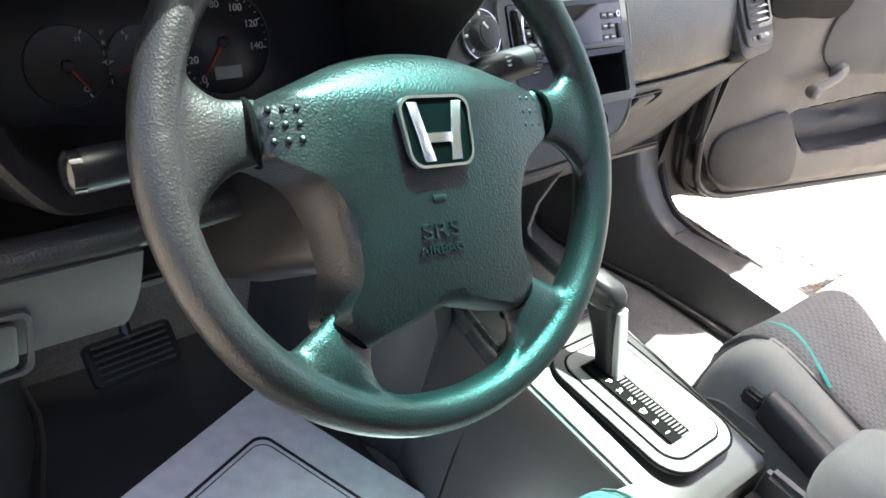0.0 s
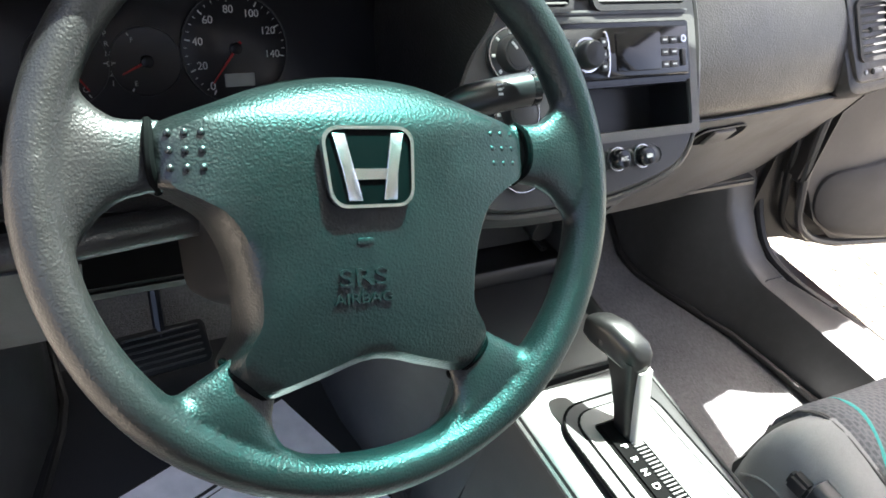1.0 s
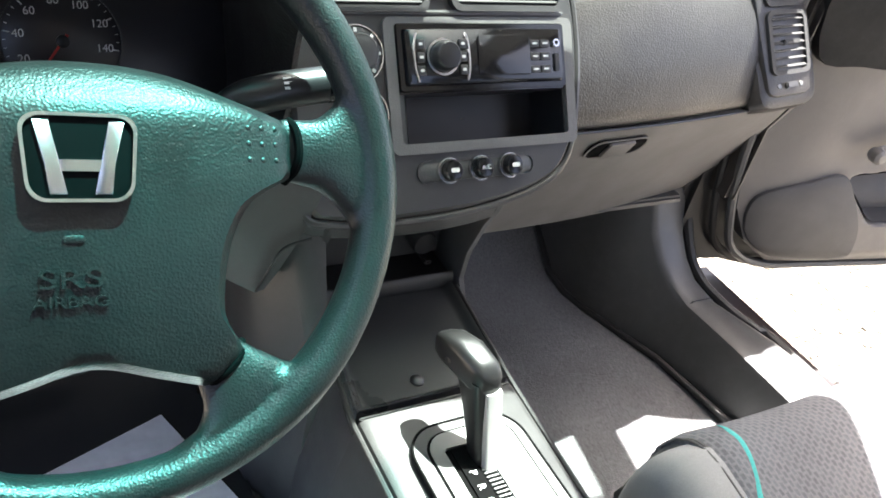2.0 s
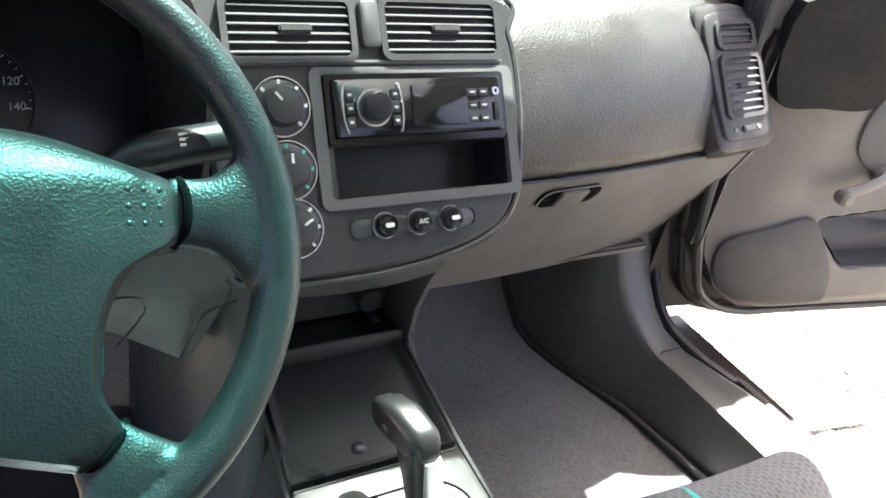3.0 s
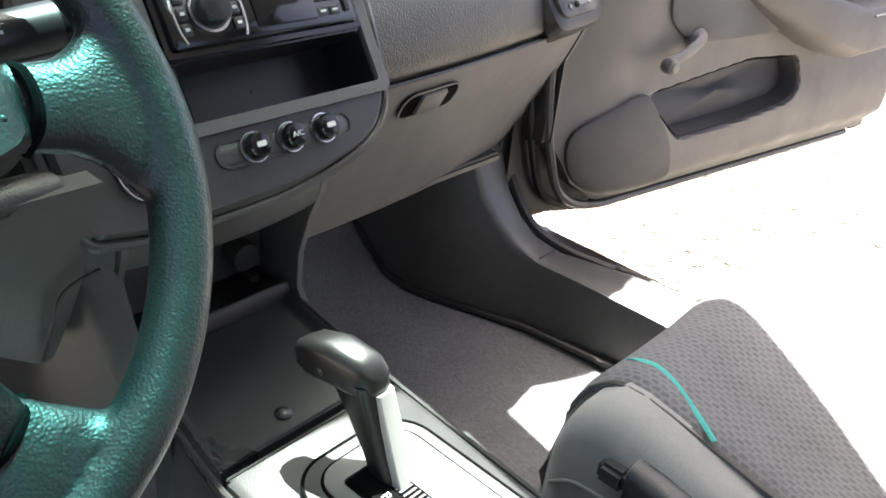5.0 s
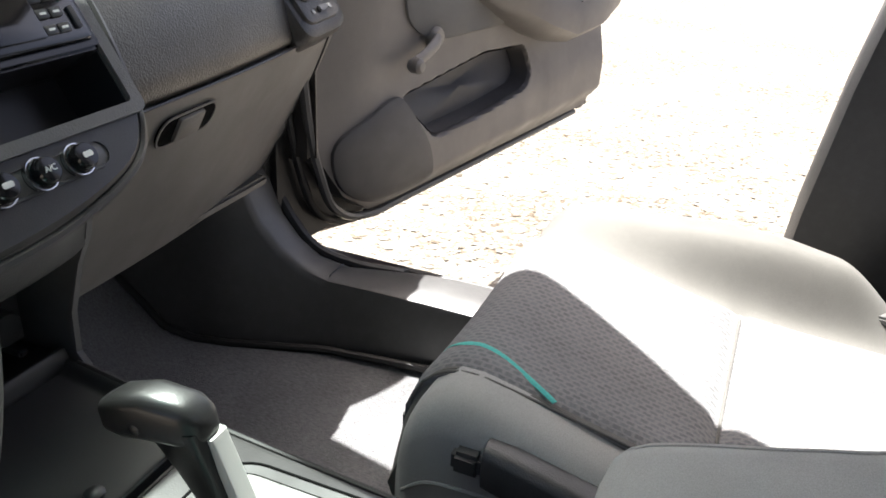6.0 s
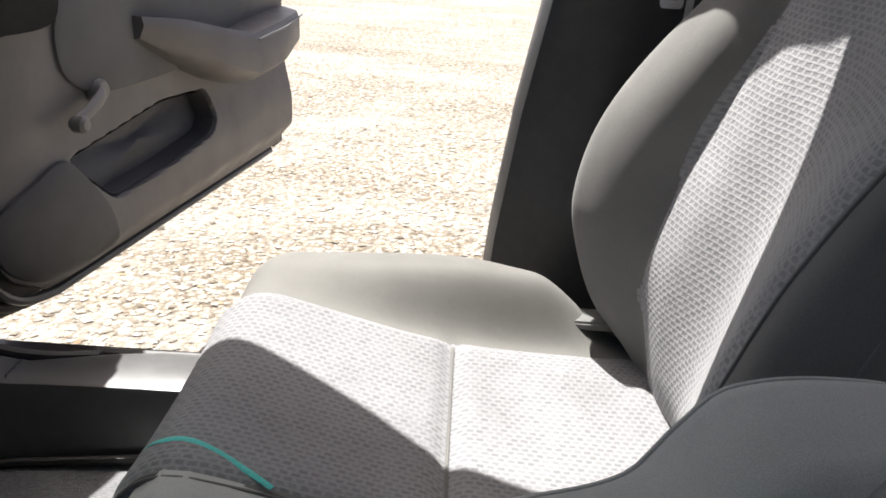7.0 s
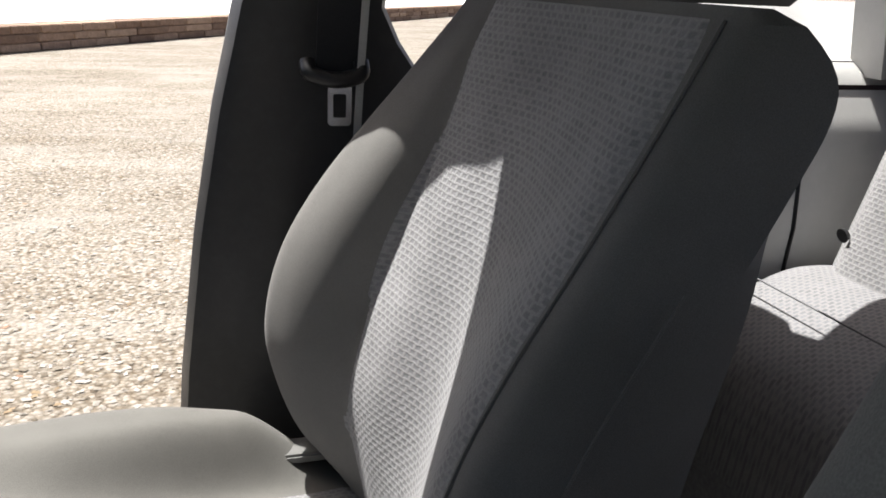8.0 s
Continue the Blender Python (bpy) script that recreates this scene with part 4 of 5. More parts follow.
part("cluster_back", box(-0.60, -0.12, 0.42, 0.44, 0.66, 0.97, 0.0), M_BLACK, dash)
part("driver_end", box(-0.66, -0.585, 0.135, 0.75, 0.60, 0.90, 0.03, 4), M_DASH, dash)
def knee(u, v, d, x0, x1, z0, z1, y0):
    return (lerp(x0, x1, u), y0 + 0.035 * v ** 2 + d, lerp(z0, z1, v))
part("knee_panel", shell(lambda u, v: knee(u, v, 0, -0.655, -0.484, 0.737, 0.640, 0.126), lambda u, v: knee(u, v, 0.03, -0.655, -0.484, 0.737, 0.640, 0.126), 12, 8), M_KNEE, dash, "grey knee panel")
def inner_knee(u, v, d):
    x0, x1 = -0.250, lerp(-0.125, -0.162, v)
    return knee(u, v, d, x0, x1, 0.735, curve1([-0.25, -0.226, -0.171, -0.12], [0.640, 0.628, 0.586, 0.600], lerp(x0, x1, u)), 0.168)
part("knee_panel", shell(lambda u, v: inner_knee(u, v, 0), lambda u, v: inner_knee(u, v, 0.03), 20, 8), M_KNEE, dash, "grey knee panel")
part("panel_gap", tube(spline([(-0.134, 0.170, 0.670), (-0.160, 0.1685, 0.664), (-0.170, 0.172, 0.640), (-0.176, 0.186, 0.603)], 5), 0.0014, 5), M_BLACK, dash)
part("panel_gap", tube(spline([(-0.250, 0.1665, 0.692), (-0.218, 0.1665, 0.692), (-0.210, 0.168, 0.675), (-0.232, 0.176, 0.635)], 5), 0.0012, 5), M_BLACK, dash)
part("dash_roll", tube([(-0.66, 0.145, 0.742), (-0.50, 0.143, 0.742), (-0.30, 0.160, 0.745), (-0.15, 0.19, 0.73)], 0.016, 14, flat=0.7), M_DASH, dash)
FUSE = pose(-0.600, 0.131, 0.680, 90 + 6, 0, 0)
part("fuse_cover", frame_ring(rounded(-0.04, 0.04, -0.032, 0.032, 0.01), rounded(-0.036, 0.036, -0.028, 0.028, 0.008), 0.0, 0.003, FUSE), M_KNEE, dash)
part("fuse_lid", outline(rounded(-0.030, 0.030, -0.022, 0.022, 0.006), 0.0, 0.003, 0.002, FUSE), M_KNEE, dash)
part("under_panel", box(-0.64, -0.12, 0.30, 0.60, 0.545, 0.56, 0.004), M_RUBBER, dash)

# ---- centre console ----
console = thing("centre_console", "dark grey centre console with a tray and a silver selector plate", "centre console")
def console_section(y):
    """Half widths and heights of the tunnel cover."""
    zt = curve1([-0.75, -0.22, -0.17, 0.04, 0.09, 0.26], [0.46, 0.465, 0.512, 0.520, 0.522, 0.530], y)
    xl = curve1([-0.75, -0.17, 0.08, 0.26, 0.45], [-0.10, -0.105, -0.108, -0.085, -0.085], y)
    xr = curve1([-0.75, -0.17, 0.08, 0.26, 0.45], [0.075, 0.064, 0.072, 0.085, 0.09], y)
    return zt, xl, xr
def console_loop(y):
    zt, xl, xr = console_section(y)
    r = 0.010
    return [(xl - 0.03, y, 0.22), (xl - 0.022, y, 0.40), (xl - 0.004, y, zt - 0.03), (xl, y, zt - r), (xl + 0.003, y, zt - 0.003), (xl + r, y, zt), (xr - r, y, zt), (xr - 0.003, y, zt - 0.003), (xr, y, zt - r), (xr + 0.004, y, zt - 0.03), (xr + 0.02, y, 0.40), (xr + 0.03, y, 0.22)]
part("tunnel_cover", rings([console_loop(y) for y in (-0.75, -0.5, -0.24, -0.22, -0.205)]), M_CONS, console)
part("selector_housing", rings([console_loop(y) for y in (-0.180, -0.172, -0.12, -0.04, 0.0, 0.04, 0.066, 0.072)]), M_STACK, console, "satin dark grey selector housing")
part("cup_tray", merge(box(-0.085, 0.055, -0.30, -0.183, 0.455, 0.470, 0.003), box(-0.105, -0.085, -0.32, -0.183, 0.40, 0.50, 0.006), box(0.055, 0.075, -0.32, -0.183, 0.40, 0.50, 0.006)), M_DARKTRIM, console)
part("cup_rim", tube([(-0.01 + 0.036 * math.cos(a), -0.255 + 0.036 * math.sin(a), 0.474) for a in (2 * math.pi * k / 28 for k in range(28))], 0.003, 6, True), M_STACK, console)
# front tray: sunken floor with a raised edge
def tray(u, v, d):
    y = lerp(0.082, 0.235, v)
    zt, xl, xr = console_section(y)
    x = lerp(xl + 0.004, xr - 0.004, u)
    e = min(u, 1 - u, v * 1.0, 0.2)
    return (x, y, zt - 0.009 * sstep(0.0, 0.07, e) + d)
part("tray_floor", shell(lambda u, v: tray(u, v, 0.0), lambda u, v: tray(u, v, -0.06), 70, 60), M_TRAY, console, "shallow satin black tray")
part("tray_body", rings([console_loop(y) for y in (0.076, 0.09, 0.15, 0.22, 0.30, 0.40)], True, True, Matrix.Translation((0, 0, -0.03))), M_CONS, console)
part("tray_button", lathe([(0.0075, 0), (0.0075, 0.004), (0.005, 0.0065), (0.0003, 0.007)], 18, Matrix.Translation((-0.024, 0.110, 0.512))), M_TRAY, console)
part("gap_line", box(-0.104, 0.066, 0.0725, 0.0765, 0.50, 0.521, 0.001), M_BLACK, console)
for s, n in ((-1, 1), (1, 2)):
    edge = [(console_section(y)[n] + s * 0.002, y, console_section(y)[0] - 0.006) for y in np.linspace(-0.17, 0.23, 16)]
    part("edge_bead", tube(edge, 0.0028, 8), M_STACK if s < 0 else M_RUBBER, console)
# selector plate, slot and lever
GATE = pose(-0.0155, -0.046, 0.5235, 0, 0, 0)
part("plate_collar", frame_ring(rounded(-0.060, 0.058, -0.103, 0.088, 0.034), rounded(-0.0445, 0.0455, -0.087, 0.076, 0.022), -0.004, 0.0022, GATE), M_STACK, console)
for ring, w in ((rounded(-0.061, 0.059, -0.104, 0.089, 0.035, 8), 0.0016), (rounded(-0.0455, 0.0465, -0.088, 0.077, 0.023, 8), 0.0018)):
    part("collar_groove", tube([GATE @ Vector((x, y, 0.0018)) for x, y in ring], w, 6, True), M_GAP, console)
plate = part("selector_plate", frame_ring(rounded(-0.0445, 0.0455, -0.087, 0.076, 0.022), rounded(-0.031, 0.008, -0.070, 0.058, 0.005), -0.002, 0.0040, GATE), M_SILVER, console, "silver selector plate with a ribbed slot")
part("slot_floor", box(-0.031, 0.008, -0.070, 0.058, -0.004, 0.001, 0, m=GATE), M_GAP, plate)
for k in range(22):
    part("rib", box(-0.006, 0.0075, -0.0012, 0.0012, 0.0, 0.003, 0.0004, 1, GATE @ Matrix.Translation((0, -0.068 + 0.0045 * k, 0))), M_DARKTRIM, plate)
part("letter_strip", box(-0.024, -0.008, -0.069, 0.057, 0.001, 0.0030, 0, m=GATE), M_GAP, plate)
for k, ch in enumerate(("P", "R", "N", "D", "2", "1")):
    text("gear_letter", ch, 0.0105, M_LETTER, plate, GATE @ Matrix.Translation((-0.016, 0.026 - 0.0165 * k, 0.0031)) @ Matrix.Rotation(radians(-90), 4, "Z"))
lever = thing("gear_lever", "black leather-wrapped automatic gear lever with a silver insert", "gear lever")
def stem(a, b, sizes, r):
    a, b = Vector(a), Vector(b)
    return rings([[a.lerp(b, t) + Vector((x, y, 0)) for x, y in rounded(-w, w, -d, d, r, 4)] for t, w, d in sizes])
part("shaft", stem((-0.015, -0.006, 0.518), (-0.019, 0.032, 0.606), ((0, 0.009, 0.012), (0.3, 0.0095, 0.013), (0.6, 0.011, 0.016), (0.85, 0.013, 0.020), (1.0, 0.0135, 0.022)), 0.007), M_LEATHER, lever, "black leather shaft")
part("silver_insert", stem((-0.0105, -0.019, 0.519), (-0.0125, 0.0105, 0.598), ((0, 0.0092, 0.006), (0.15, 0.0085, 0.005), (1.0, 0.0085, 0.006)), 0.002), M_INSERT, lever, "silver side insert")
head = []
for t, w, h in ((0.0, 0.006, 0.006), (0.04, 0.0115, 0.012), (0.15, 0.0145, 0.016), (0.5, 0.0155, 0.0175), (0.8, 0.0140, 0.0155), (0.95, 0.0105, 0.0115), (1.0, 0.005, 0.005)):
    c = Vector((-0.016, 0.008, 0.606)).lerp(Vector((-0.030, 0.078, 0.604)), t) + Vector((0, 0, 0.006 * math.sin(math.pi * t)))
    head.append([c + Vector((x, 0.2 * z, z)) for x, z in rounded(-w, w, -h, h, min(w, h) * 0.62, 4)])
part("grip", rings(head), M_LEATHER, lever, "black leather grip")
part("grip_seam", tube([Vector((-0.016, 0.008, 0.606)).lerp(Vector((-0.030, 0.078, 0.604)), t) + Vector((0.0115, 0.004, 0.0115 + 0.006 * math.sin(math.pi * t))) for t in np.linspace(0.12, 0.85, 10)], 0.0008, 5), M_STACK, lever)
part("thumb_button", lathe([(0.005, 0.0), (0.005, 0.003), (0.0035, 0.004), (0.0003, 0.0042)], 14, Matrix.Translation((-0.036, 0.050, 0.604)) @ Matrix.Rotation(radians(-90), 4, "Y")), M_BLACK, lever)
# recess below the stack with the power socket
def lip(u, v, d):
    """The rounded shelf between tray and recess."""
    x = lerp(-0.088, 0.086, u)
    a = v * 1.9
    return (x, 0.236 + 0.012 * v + d * 0.5, 0.508 + 0.026 * math.sin(min(1.57, a)) - d)
part("recess_shelf", shell(lambda u, v: lip(u, v, 0.0), lambda u, v: lip(u, v, 0.02), 8, 14), M_TRAY, console)
part("recess_floor", box(-0.095, 0.088, 0.246, 0.36, 0.50, 0.526, 0.002), M_BLACK, console)
part("recess_back", box(-0.11, 0.09, 0.292, 0.335, 0.53, 0.70, 0.0), M_DARKTRIM, console)
part("recess_brow", rings([[(x, y + 0.010 * (abs(x) / 0.09) ** 2, z) for y, z in ((0.196, 0.690), (0.186, 0.676), (0.196, 0.640), (0.206, 0.630), (0.30, 0.632), (0.30, 0.70))] for x in np.linspace(-0.125, 0.090, 10)]), M_DARKTRIM, console)
for s, x in ((-1, -0.094), (1, 0.086)):
    part("recess_cheek", rings([[(x + s * 0.006 + dx, y, z) for dx, y in ((-0.005, yf), (-0.003, yf - 0.004), (0.003, yf - 0.004), (0.005, yf), (0.005, 0.36), (-0.005, 0.36))] for z, yf in ((0.24, 0.20), (0.50, 0.215), (0.53, 0.238), (0.57, 0.236), (0.62, 0.220), (0.65, 0.206), (0.69, 0.196))]), M_DARKTRIM, console)
so = part("power_socket", lathe([(0.016, 0.0), (0.016, 0.019), (0.014, 0.022), (0.0003, 0.023)], 24, pose(0.056, 0.292, 0.560, 90, 0, 0)), M_STACK, console, "black capped power socket")
part("socket_tab", box(0.056, 0.066, 0.262, 0.292, 0.533, 0.540, 0.002), M_STACK, so)
part("driver_cheek", rings([[(x, y, z) for x, z in ((-0.135 + k, 0.22), (-0.10, 0.22), (-0.10, zt), (-0.118 + k, zt), (-0.128 + k, zt - 0.02))] for y, zt, k in ((0.16, 0.50, 0.012), (0.20, 0.60, 0.0), (0.23, 0.69, -0.02), (0.30, 0.70, -0.03), (0.50, 0.70, -0.03))]), M_CONS, console)
part("passenger_cheek", rings([[(x, y, z) for x, z in ((0.094, 0.60), (0.16, 0.60), (0.16, 0.69), (0.094, 0.69))] for y in (0.275, 0.30, 0.50)]), M_GREY, console)

# ---- front seats ----
def seat_top(x, y):
    """Height of the passenger cushion over the plan."""
    base = herm([-0.56, -0.46, -0.30, -0.12, -0.075, -0.045, -0.03], [0.440, 0.455, 0.485, 0.528, 0.530, 0.508, 0.47], min(y, -0.03))
    out = 0.064 * sstep(edge_out(y) - 0.004, edge_out(y) + 0.062, x) * sstep(-0.510, -0.385, y) * (1 - 0.95 * sstep(-0.34, -0.05, y))
    fall = 0.11 * sstep(0.625, 0.68, x) ** 1.6 + 0.045 * sstep(0.215, 0.168, x) ** 2
    seam = 0.010 * math.exp(-((y + 0.295) / 0.011) ** 2) * sstep(0.20, 0.24, x) * sstep(0.54, 0.50, x)
    return base + out - fall - seam + 0.01 * ((x - 0.36) / 0.15) ** 2 * (0.2 < x < 0.5)


BACK_X = (0.150, 0.165, 0.190, 0.235, 0.310, 0.400, 0.480, 0.545, 0.556, 0.572, 0.594, 0.620, 0.645, 0.658)
def back_face(x, z):
    """Front of the passenger backrest over its elevation."""
    inner = herm([0.44, 0.60, 0.706, 0.772, 0.848, 0.924, 0.992], [-0.455, -0.470, -0.500, -0.530, -0.572, -0.610, -0.640], z)
    mid = herm([0.44, 0.50, 0.60, 0.72, 0.84, 0.94, 1.0], [-0.535, -0.528, -0.545, -0.575, -0.612, -0.645, -0.665], z)
    oute = herm([0.44, 0.46, 0.585, 0.67, 0.755, 0.844, 0.95, 1.0], [-0.52, -0.518, -0.497, -0.515, -0.550, -0.585, -0.622, -0.645], z)
    wing = herm([0.44, 0.505, 0.58, 0.643, 0.727, 0.807, 0.926, 1.0], [-0.515, -0.463, -0.433, -0.424, -0.443, -0.490, -0.588, -0.645], z)
    ys = (inner - 0.075, inner - 0.020, inner, lerp(inner, mid, 0.14), lerp(inner, mid, 0.62), mid, lerp(mid, oute, 0.55), oute, lerp(oute, wing, 0.42), lerp(oute, wing, 0.70), lerp(oute, wing, 0.90), wing, wing - 0.03, wing - 0.085)
    return herm(BACK_X, ys, x)


def edge_out(y):
    return herm([-0.50, -0.46, -0.27, -0.08, -0.03], [0.585, 0.572, 0.530, 0.538, 0.56], y)
def edge_in(y):
    return herm([-0.50, -0.27, -0.06, 0.0], [0.225, 0.205, 0.200, 0.205], y)


def car_seat(name, label, flip=None):
    """A front seat; flip is a mirror matrix for the one behind the wheel."""
    s = thing(name, label, "car seat", group="front seats")
    def add(nm, bm, mat, lab="", parent=None):
        if flip is not None:
            bm.transform(flip)
            if nm in ("backrest", "backrest_insert", "side_seam", "headrest", "headrest_post"):
                bm.transform(Matrix.Translation((0, 0.228, 0)))
        return part(nm, bm, mat, parent or s, lab)
    X0, X1, Y0, Y1 = 0.168, 0.68, -0.56, -0.03
    def top(u, v):
        x, y = lerp(X0, X1, u), lerp(Y1, Y0, v)
        return (x, y - 0.03 * sstep(0.60, 0.68, x) ** 2 * (v < 0.3) * (1 - v / 0.3), seat_top(x, y))
    add("cushion", shell(top, lambda u, v: (lerp(X0 + 0.005, X1 - 0.02, u), lerp(Y1 - 0.03, Y0, v), 0.33), 56, 60), M_CLOTH, "light grey cloth cushion with a raised outer bolster")
    def ins(u, v):
        y = lerp(-0.034, -0.548, v)
        x = lerp(edge_in(y), edge_out(y), u)
        e = min(u, 1 - u) * 0.3
        return (x, y + 0.004 * sstep(0.05, 0, v), seat_top(x, y) + 0.006 * sstep(0.0, 0.02, e) - 0.002)
    add("cushion_insert", shell(ins, lambda u, v: tuple(Vector(ins(u, v)) - Vector((0, 0, 0.02))), 40, 76, (0.33, 0.58)), M_WEAVE_LONG, "woven dashed-pattern grey cloth insert")
    add("front_drop", shell(lambda u, v: (lerp(0.205, 0.555, u), -0.026 - 0.03 * v ** 2, lerp(0.474, 0.35, v)), lambda u, v: (lerp(0.205, 0.555, u), -0.06, lerp(0.46, 0.35, v)), 20, 12, (0.36, 0.13)), M_WEAVE_LONG)
    add("piping", tube([(edge_in(y), y, seat_top(edge_in(y), y) + 0.001) for y in np.linspace(-0.035, -0.49, 40)], 0.0016, 6), M_CLOTH)
    add("cross_seam", tube([(x, -0.295, seat_top(x, -0.295) + 0.0055) for x in np.linspace(0.215, 0.515, 18)], 0.0016, 6), M_CLOTH)
    if flip is None:
        # a thin streak of teal light, laid on the cloth as a coloured strip
        pts = spline([(0.278, -0.027, 0), (0.253, -0.062, 0), (0.246, -0.086, 0), (0.234, -0.115, 0), (0.206, -0.163, 0)], 8)
        add("teal_light_stripe", tube([(p.x, p.y, seat_top(p.x, p.y) + 0.0038) for p in pts], lambda t: 0.0046 - 0.002 * t, 8, flat=0.22), M_TEAL, "thin stripe of teal light painted on the cushion")
    Z0, Z1 = 0.44, 0.998
    def cap(z):
        return max(0.05, math.sqrt(max(0.0, 1 - max(0.0, (z - Z1 + 0.075) / 0.075) ** 2)))
    def crown(y, z):
        ridge = back_face(0.19, z)
        return ridge + (y - ridge) * cap(z)
    def fr(u, v):
        z = lerp(Z0, Z1, v)
        k = 1 - 0.02 * sstep(0.94, 1.0, z) ** 2
        x = lerp(0.404, lerp(0.150, 0.658, u), k)
        return (x, crown(back_face(x, z), z), z)
    def bk(u, v):
        x, y, z = fr(u, v)
        y0 = herm([0.44, 0.70, 0.818, 0.868, 0.918, 0.95, 0.977, 0.99, 1.0], [-0.595, -0.636, -0.662, -0.667, -0.670, -0.671, -0.672, -0.673, -0.674], z)
        return (lerp(0.404, x, 0.97), crown(y0 - 0.02 * (1 - (2 * u - 1) ** 2), z), z)
    bm = shell(fr, bk, 64, 64)
    # outer bolster faces take the lighter cloth that stands for sun on them
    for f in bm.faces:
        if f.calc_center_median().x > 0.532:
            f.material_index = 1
    add("backrest", bm, M_SIDE, "dark grey cloth backrest with side bolsters, the outer one coloured as sunlit").data.materials.append(M_BOLSTER_LIT)
    def bin_(u, v):
        z = lerp(0.455, 0.990, v)
        a = herm([0.45, 0.65, 0.85, 1.0], [0.210, 0.206, 0.200, 0.188], z)
        b = herm([0.45, 0.54, 0.61, 0.75, 0.90, 1.0], [0.528, 0.548, 0.544, 0.550, 0.548, 0.556], z)
        x = lerp(a, b, u)
        e = min(u, 1 - u) * 0.3
        return (x, crown(back_face(x, z), z) + 0.008 * sstep(0.0, 0.02, e) * cap(z) - 0.002, z)
    add("backrest_insert", shell(bin_, lambda u, v: tuple(Vector(bin_(u, v)) - Vector((0, 0.02, 0))), 40, 64, (0.37, 0.57)), M_WEAVE, "woven dashed-pattern grey cloth insert")
    add("piping", tube([Vector(bin_(0.0, v)) + Vector((0, 0.0025, 0)) for v in np.linspace(0, 1, 48)], 0.0017, 6), M_SIDE)
    add("side_seam", tube([(0.1508, back_face(0.165, z) - 0.024, z) for z in np.linspace(0.52, 0.84, 20)], 0.0010, 6), M_SIDE)
    add("headrest", rings([[(0.404 + x * k, y, z) for x, y in rounded(-0.12, 0.12, -0.80, -0.70, 0.04)] for z, k in ((0.997, 0.78), (1.010, 0.97), (1.07, 1.0), (1.14, 0.95), (1.16, 0.75))]), M_SIDE)
    for sx in (-0.05, 0.05):
        add("headrest_post", tube([(0.404 + sx, -0.72, 0.97), (0.404 + sx, -0.745, 1.05)], 0.006, 8), M_CHROME)
    add("seat_frame", box(0.20, 0.62, -0.52, -0.06, 0.255, 0.345, 0.01), M_BLACK)
    def ztop(y):
        return herm([-0.54, -0.40, -0.25, -0.16, -0.10, -0.06, -0.042, -0.034], [0.440, 0.466, 0.497, 0.518, 0.526, 0.516, 0.494, 0.45], y)
    def side_loop(y):
        x0, zt = 0.150 + 0.02 * sstep(-0.055, -0.034, y), min(ztop(y), seat_top(0.207, y) + 0.003)
        zt = lerp(zt, seat_top(0.207, y) + 0.001, sstep(-0.34, -0.10, y) * sstep(-0.045, -0.07, y))
        return [(x0, y, 0.335), (x0, y, zt - 0.034), (x0 + 0.003, y, zt - 0.020), (x0 + 0.010, y, zt - 0.009), (x0 + 0.022, y, zt - 0.002), (x0 + 0.036, y, zt + 0.0005), (0.207, y, zt), (0.211, y, zt - 0.008), (0.211, y, 0.335)]
    trim = add("side_trim", rings([side_loop(y) for y in (-0.034, -0.037, -0.042, -0.05, -0.06, -0.08, -0.10, -0.13, -0.16, -0.20, -0.25, -0.32, -0.40, -0.48, -0.54)]), M_TRIM, "grey cloth side with a plastic recline lever")
    add("trim_seam", tube(spline([(0.1495, -0.052, 0.440), (0.1485, -0.075, 0.458), (0.1485, -0.11, 0.462), (0.1485, -0.135, 0.462)], 5), 0.0018, 6), M_TRIM, "", trim)
    lev = add("recline_lever", rings([[(x, y, z) for x, z in rounded(x0, 0.166, ztop(y) - 0.046, ztop(y) - dz, 0.009, 4)] for y, x0, dz in ((-0.122, 0.146, 0.012), (-0.126, 0.136, 0.004), (-0.15, 0.134, 0.003), (-0.24, 0.134, 0.004), (-0.36, 0.137, 0.006), (-0.40, 0.146, 0.012))]), M_CONS, "dark grey plastic recline lever", trim)
    add("lever_button", box(0.138, 0.166, -0.124, -0.098, 0.486, 0.507, 0.004), M_CONS, "", trim)
    return s


seat = car_seat("passenger_seat", "light grey woven cloth passenger seat, sunlit on its door side")

# driver's seat and its fold-down armrest
dseat = car_seat("driver_seat", "grey woven cloth seat behind the steering wheel", Matrix.Translation((0.06, -0.065, -0.005)) @ Matrix.Diagonal((-1, 1, 1, 1)))
arm = thing("armrest", "grey cloth fold-down armrest with a piped edge between the seats", "armrest")
def arm_loop(y, zt, zb, x0, x1, r=0.02):
    return [(x, y, z) for x, z in rounded(x0, x1, zb, zt, r, 4)]
ARM = ((-0.226, 0.585, 0.555, 0.020, 0.075), (-0.232, 0.600, 0.540, 0.008, 0.090), (-0.25, 0.612, 0.530, 0.0, 0.098), (-0.34, 0.640, 0.540, -0.005, 0.100), (-0.395, 0.662, 0.550, -0.005, 0.100), (-0.418, 0.696, 0.560, -0.005, 0.100), (-0.440, 0.722, 0.570, -0.005, 0.100), (-0.50, 0.732, 0.580, -0.005, 0.100), (-0.545, 0.724, 0.590, 0.0, 0.096), (-0.570, 0.690, 0.610, 0.010, 0.085))
def arm_at(y, k):
    return herm([a[0] for a in ARM[::-1]], [a[k] for a in ARM[::-1]], y)
arm_ys = [-0.226, -0.228, -0.231, -0.235, -0.24] + list(np.linspace(-0.25, -0.545, 46)) + [-0.552, -0.559, -0.565, -0.570]
